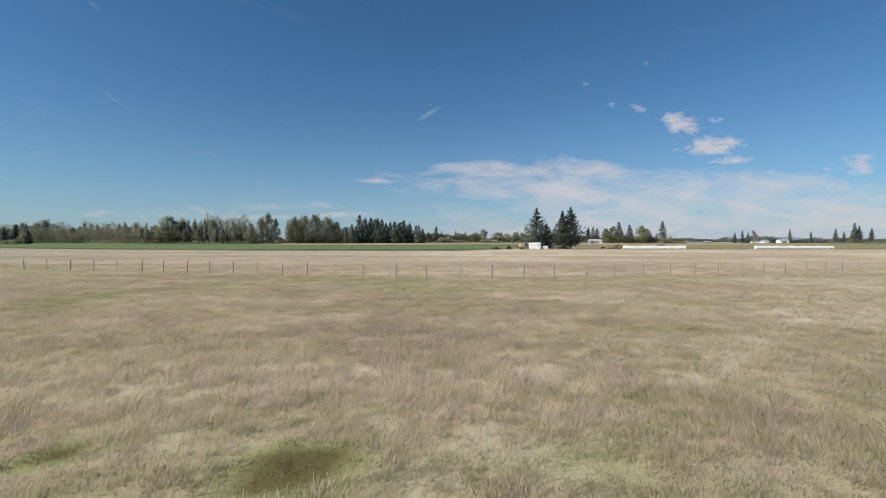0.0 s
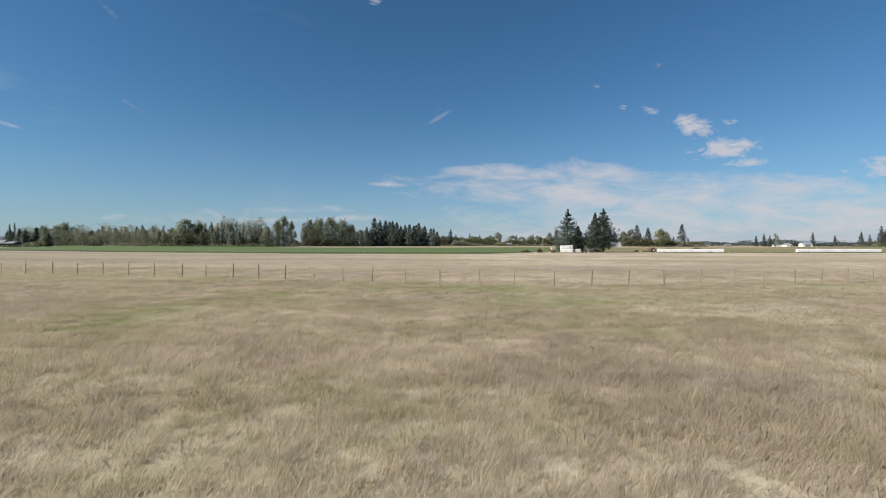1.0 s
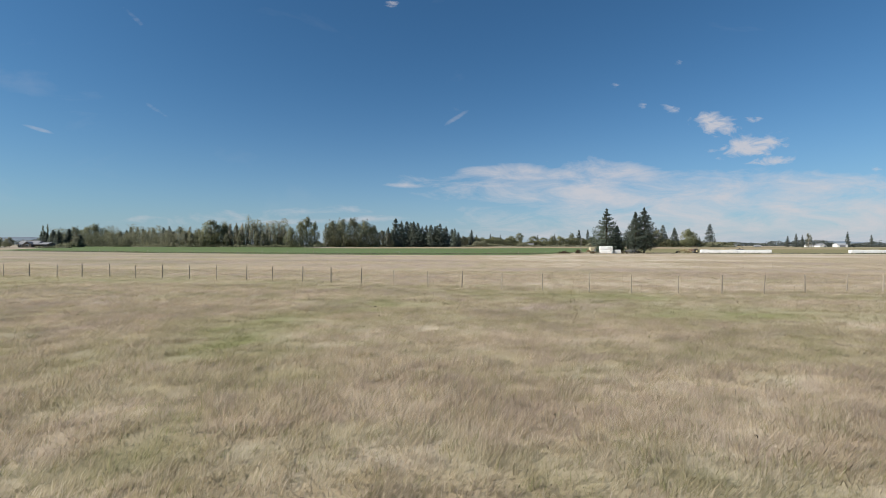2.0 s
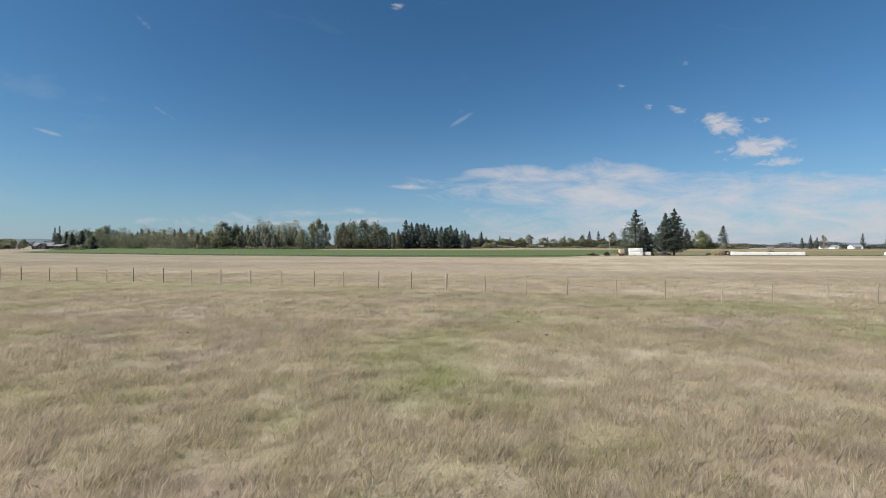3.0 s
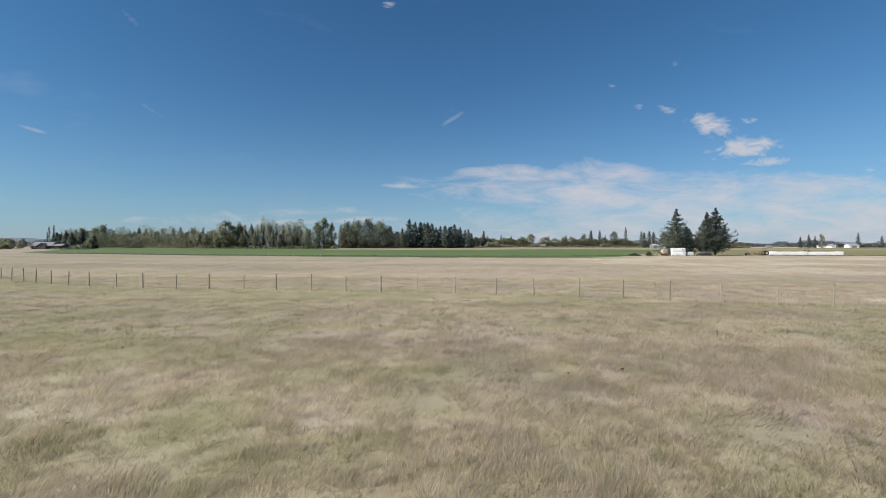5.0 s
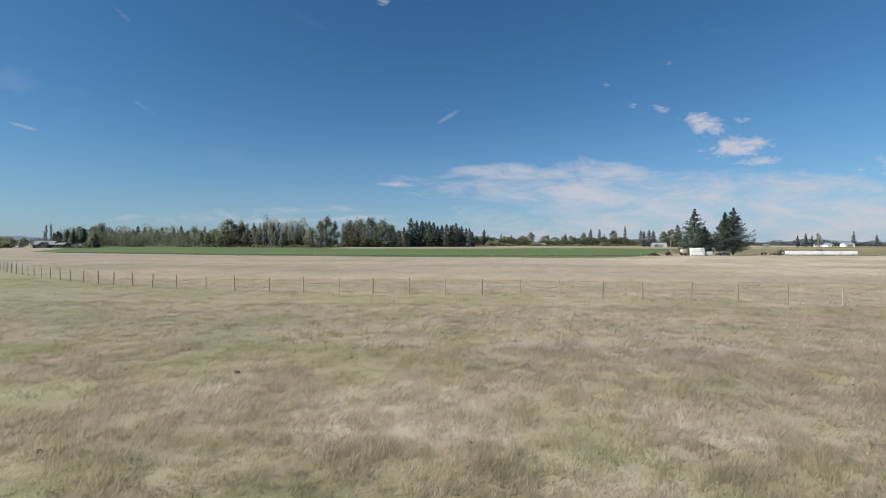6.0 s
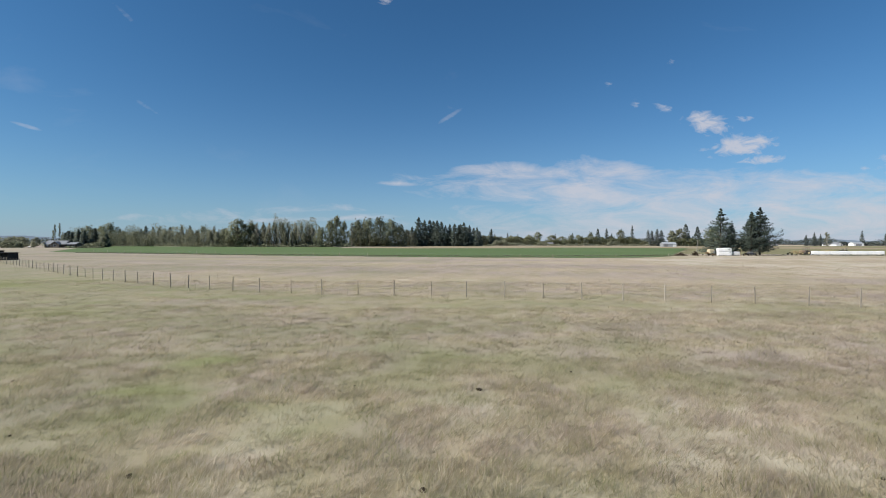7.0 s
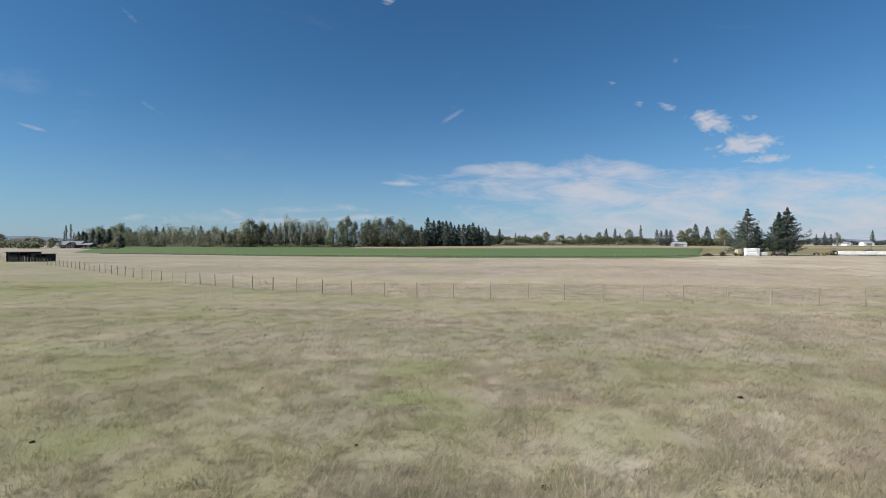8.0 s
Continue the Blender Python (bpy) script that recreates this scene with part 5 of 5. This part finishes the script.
# ---------------------------------------------------------------- dung heaps in the grass
def clod(x, y, size, seed):
    rng = random.Random(seed)
    bm = bmesh.new()
    bmesh.ops.create_icosphere(bm, subdivisions=2, radius=1.0)
    for v in bm.verts:
        k = 1 + 0.35 * noise.noise(v.co * 1.7 + Vector((seed, 0, 0))) + 0.18 * noise.noise(v.co * 4.0 + Vector((0, seed, 0)))
        v.co = Vector((v.co.x * k * size, v.co.y * k * size * 0.8, max(-0.06, v.co.z * k * size * 0.55)))
    me = bpy.data.meshes.new("dung_heap")
    bm.to_mesh(me)
    bm.free()
    me.materials.append(M["dirt"])
    ob = new("dung_heap", me)
    ob.matrix_basis = pose(x, y, float(height(np.float64(x), np.float64(y))) + size * 0.35, 0, 0, rng.uniform(0, 360))
    tagged(ob, "small dark dung heap lying in the dry grass", "dung heap", "dung heaps")


CLODS = [(-2.9, 11.7, 0.1), (-8.6, 19.2, 0.14), (-18.9, 30.0, 0.14), (-18.8, 32.9, 0.2), (-34.4, 32.0, 0.18), (-22.0, 24.2, 0.1), (-36.3, 31.5, 0.1), (-19.7, 36.2, 0.18), (-56.9, 31.8, 0.24), (-58.2, 25.8, 0.2), (-48.8, 26.7, 0.12),
         (-44.0, 39.5, 0.14), (-67.8, 39.2, 0.1), (-64.3, 26.0, 0.2), (-53.4, 34.0, 0.12), (-73.1, 31.9, 0.13), (-77.0, 27.4, 0.16), (-68.7, 27.7, 0.13), (-61.1, 32.0, 0.12), (-22.0, 48.5, 0.2)]
for i, (x, y, s) in enumerate(CLODS):
    clod(x, y, s * 0.40, i + 3)


# ---------------------------------------------------------------- grass
def blades(rng, x, y, tall, wide, lean_a, bent):
    """Tapering blades laid over by the wind; bent ones have five corners and three triangles, straight ones are single triangles."""
    n = len(x)
    a = rng.normal(0, 0.8, n)
    lean = tall * rng.uniform(0.3, 1.2, n)
    sx, sy = np.cos(a) * wide * 0.5, np.sin(a) * wide * 0.5
    lx, ly = np.cos(lean_a) * lean, np.sin(lean_a) * lean
    z = height(x, y) - 0.02
    rise = tall * rng.uniform(0.75, 1.0, n)
    under = 0.35 * sx * rise + (sx * ly - sy * lx) * 0.38 < 0   # turn each blade's upper side outwards
    sx, sy = np.where(under, -sx, sx), np.where(under, -sy, sy)
    k = 5 if bent else 3
    v = np.empty((n, k, 3), np.float32)
    v[:, 0] = np.stack([x - sx, y - sy, z], 1)
    v[:, 1] = np.stack([x + sx, y + sy, z], 1)
    i = np.arange(n)[:, None] * k
    if bent:
        v[:, 2] = np.stack([x - sx * 0.85 + lx * 0.38, y - sy * 0.85 + ly * 0.38, z + rise * 0.7], 1)
        v[:, 3] = np.stack([x + sx * 0.85 + lx * 0.38, y + sy * 0.85 + ly * 0.38, z + rise * 0.7], 1)
        f = np.concatenate([i + np.array([[0, 1, 3]]), i + np.array([[0, 3, 2]]), i + np.array([[2, 3, 4]])], 1).reshape(-1, 3)
    else:
        f = i + np.array([[0, 1, 2]])
    v[:, k - 1] = np.stack([x + lx, y + ly, z + rise * rng.uniform(0.75, 1.05, n)], 1)
    soft = unit(np.stack([rng.normal(0, 0.22, n) - 0.1, rng.normal(-0.25, 0.2, n), np.ones(n)], 1))
    return v.reshape(-1, 3), f, np.repeat(soft, k, 0), k


def walk_depth(x, y):
    """How far ahead of the line that the walk follows a spot lies, where it comes nearest in view; 999 where it never is."""
    best = np.full(x.shape, 999.0)
    for px, py in zip(np.linspace(0, -66, 34), np.interp(np.linspace(0, -66, 34), [-66, -52, -35, -22, -10.6, -3.5, 0], [16.7, 16.9, 17.0, 13.6, 8.5, 3.4, 0])):
        ahead = y - py
        seen = (ahead > 5.3) & (np.abs(x - px) < 1.12 * ahead + 0.8)
        best = np.where(seen, np.minimum(best, ahead), best)
    return best


def meadow(seed):
    rng = np.random.default_rng(seed)
    vs, fs, ls, ts, ns, base = [], [], [], [], [], 0
    # bands by distance ahead of the walk: from, to, box of ground (west, east, near, far), tufts per square metre, blades per tuft, height, width, tuft radius, bent
    for d0, d1, (west, east, near, far), per, k, tall, wide, radius, bent in (
            (998, 1000, (-110, 45, -16, 34), 1.0, 8, 0.22, 0.022, 0.14, False),
            (5, 10, (-80, 16, 4, 29), 24, 15, 0.24, 0.0105, 0.10, True), (5, 10, (-80, 16, 4, 29), 56, 17, 0.19, 0.0115, 0.12, False),
            (10, 19, (-92, 26, 9, 38), 42, 15, 0.21, 0.0155, 0.14, False), (19, 33, (-110, 42, 18, 52), 18, 11, 0.20, 0.026, 0.17, False),
            (33, 55, (-135, 66, 32, 74), 7.0, 10, 0.18, 0.036, 0.24, False), (55, 97, (-180, 112, 54, 116), 1.7, 9, 0.15, 0.054, 0.45, False),
            (97, 172, (-265, 195, 96, 190), 0.4, 8, 0.14, 0.088, 0.9, False)):
        n = int((east - west) * (far - near) * per)
        tx, ty = rng.uniform(west, east, n), rng.uniform(near, far, n)
        depth = walk_depth(tx, ty)
        keep = (depth >= d0) & (depth < d1) & (ty < np.where(tx > 8, 172, near_edge(tx) - 1))
        tx, ty = tx[keep], ty[keep]
        g = lushness(tx, ty)
        thick = fbm(tx / 0.9, ty / 0.75, 41, 3)
        keep = rng.uniform(0, 1, len(tx)) < np.clip(0.34 + 1.8 * thick - 0.42 * np.minimum(g, 1), 0.25, 1) * (1 - 0.55 * barren(tx, ty))
        tx, ty, g, thick = tx[keep], ty[keep], g[keep], thick[keep]
        tone = np.clip(toned(tx, ty) + rng.normal(0, 0.33, len(tx)), 0, 1)
        wind = 0.3 + 4.0 * (fbm(tx / 1.6, ty / 1.4, 53, 2) - 0.37) + rng.normal(0, 0.8, len(tx))
        spread = rng.normal(0, radius, (len(tx), k, 2))
        x, y = (tx[:, None] + spread[..., 0]).ravel(), (ty[:, None] + spread[..., 1]).ravel()
        gg, tt = np.repeat(g, k), np.repeat(thick, k)
        near_post = np.exp(-((fence_y(x) - y) / 0.5) ** 2)
        h = tall * (0.34 + 1.4 * tt) * (1 - 0.55 * np.minimum(gg, 1)) * (1 - 0.35 * np.clip(gg - 1, 0, 1)) * rng.uniform(0.4, 1.5, len(x)) * (1 + 0.5 * near_post)
        v, f, so, c = blades(rng, x, y, h, wide * rng.uniform(0.6, 1.3, len(x)),
                             np.where(rng.uniform(0, 1, len(x)) < 0.28, np.arctan2(spread[..., 1], spread[..., 0]).ravel(), np.repeat(wind, k)) + rng.normal(0, 0.5, len(x)), bent)
        odd = np.repeat(np.where(rng.uniform(0, 1, len(tx)) < 0.15 + 0.12 * smooth(-30, -70, tx), rng.uniform(0.3, 0.8, len(tx)), 0), k)
        vs.append(v)
        fs.append(f + base)
        ls.append(np.repeat(np.clip(gg * 0.9 + odd + rng.normal(0, 0.10, len(x)), 0, 2), c))
        ts.append(np.repeat(np.clip(np.repeat(tone, k) + rng.normal(0, 0.08, len(x)), 0, 1), c))
        ns.append(so)
        base += len(v)
    me = array_mesh("meadow_grass", np.concatenate(vs), np.concatenate(fs), np.concatenate(ns))
    me.attributes.new("lush", "FLOAT", "POINT").data.foreach_set("value", np.concatenate(ls).astype(np.float32))
    me.attributes.new("tone", "FLOAT", "POINT").data.foreach_set("value", np.concatenate(ts).astype(np.float32))
    return tagged(linked("meadow_grass", me, M["grass"]), "long dry straw-coloured meadow grass mixed with green tufts", "grass", "", "stuff")


meadow(77)
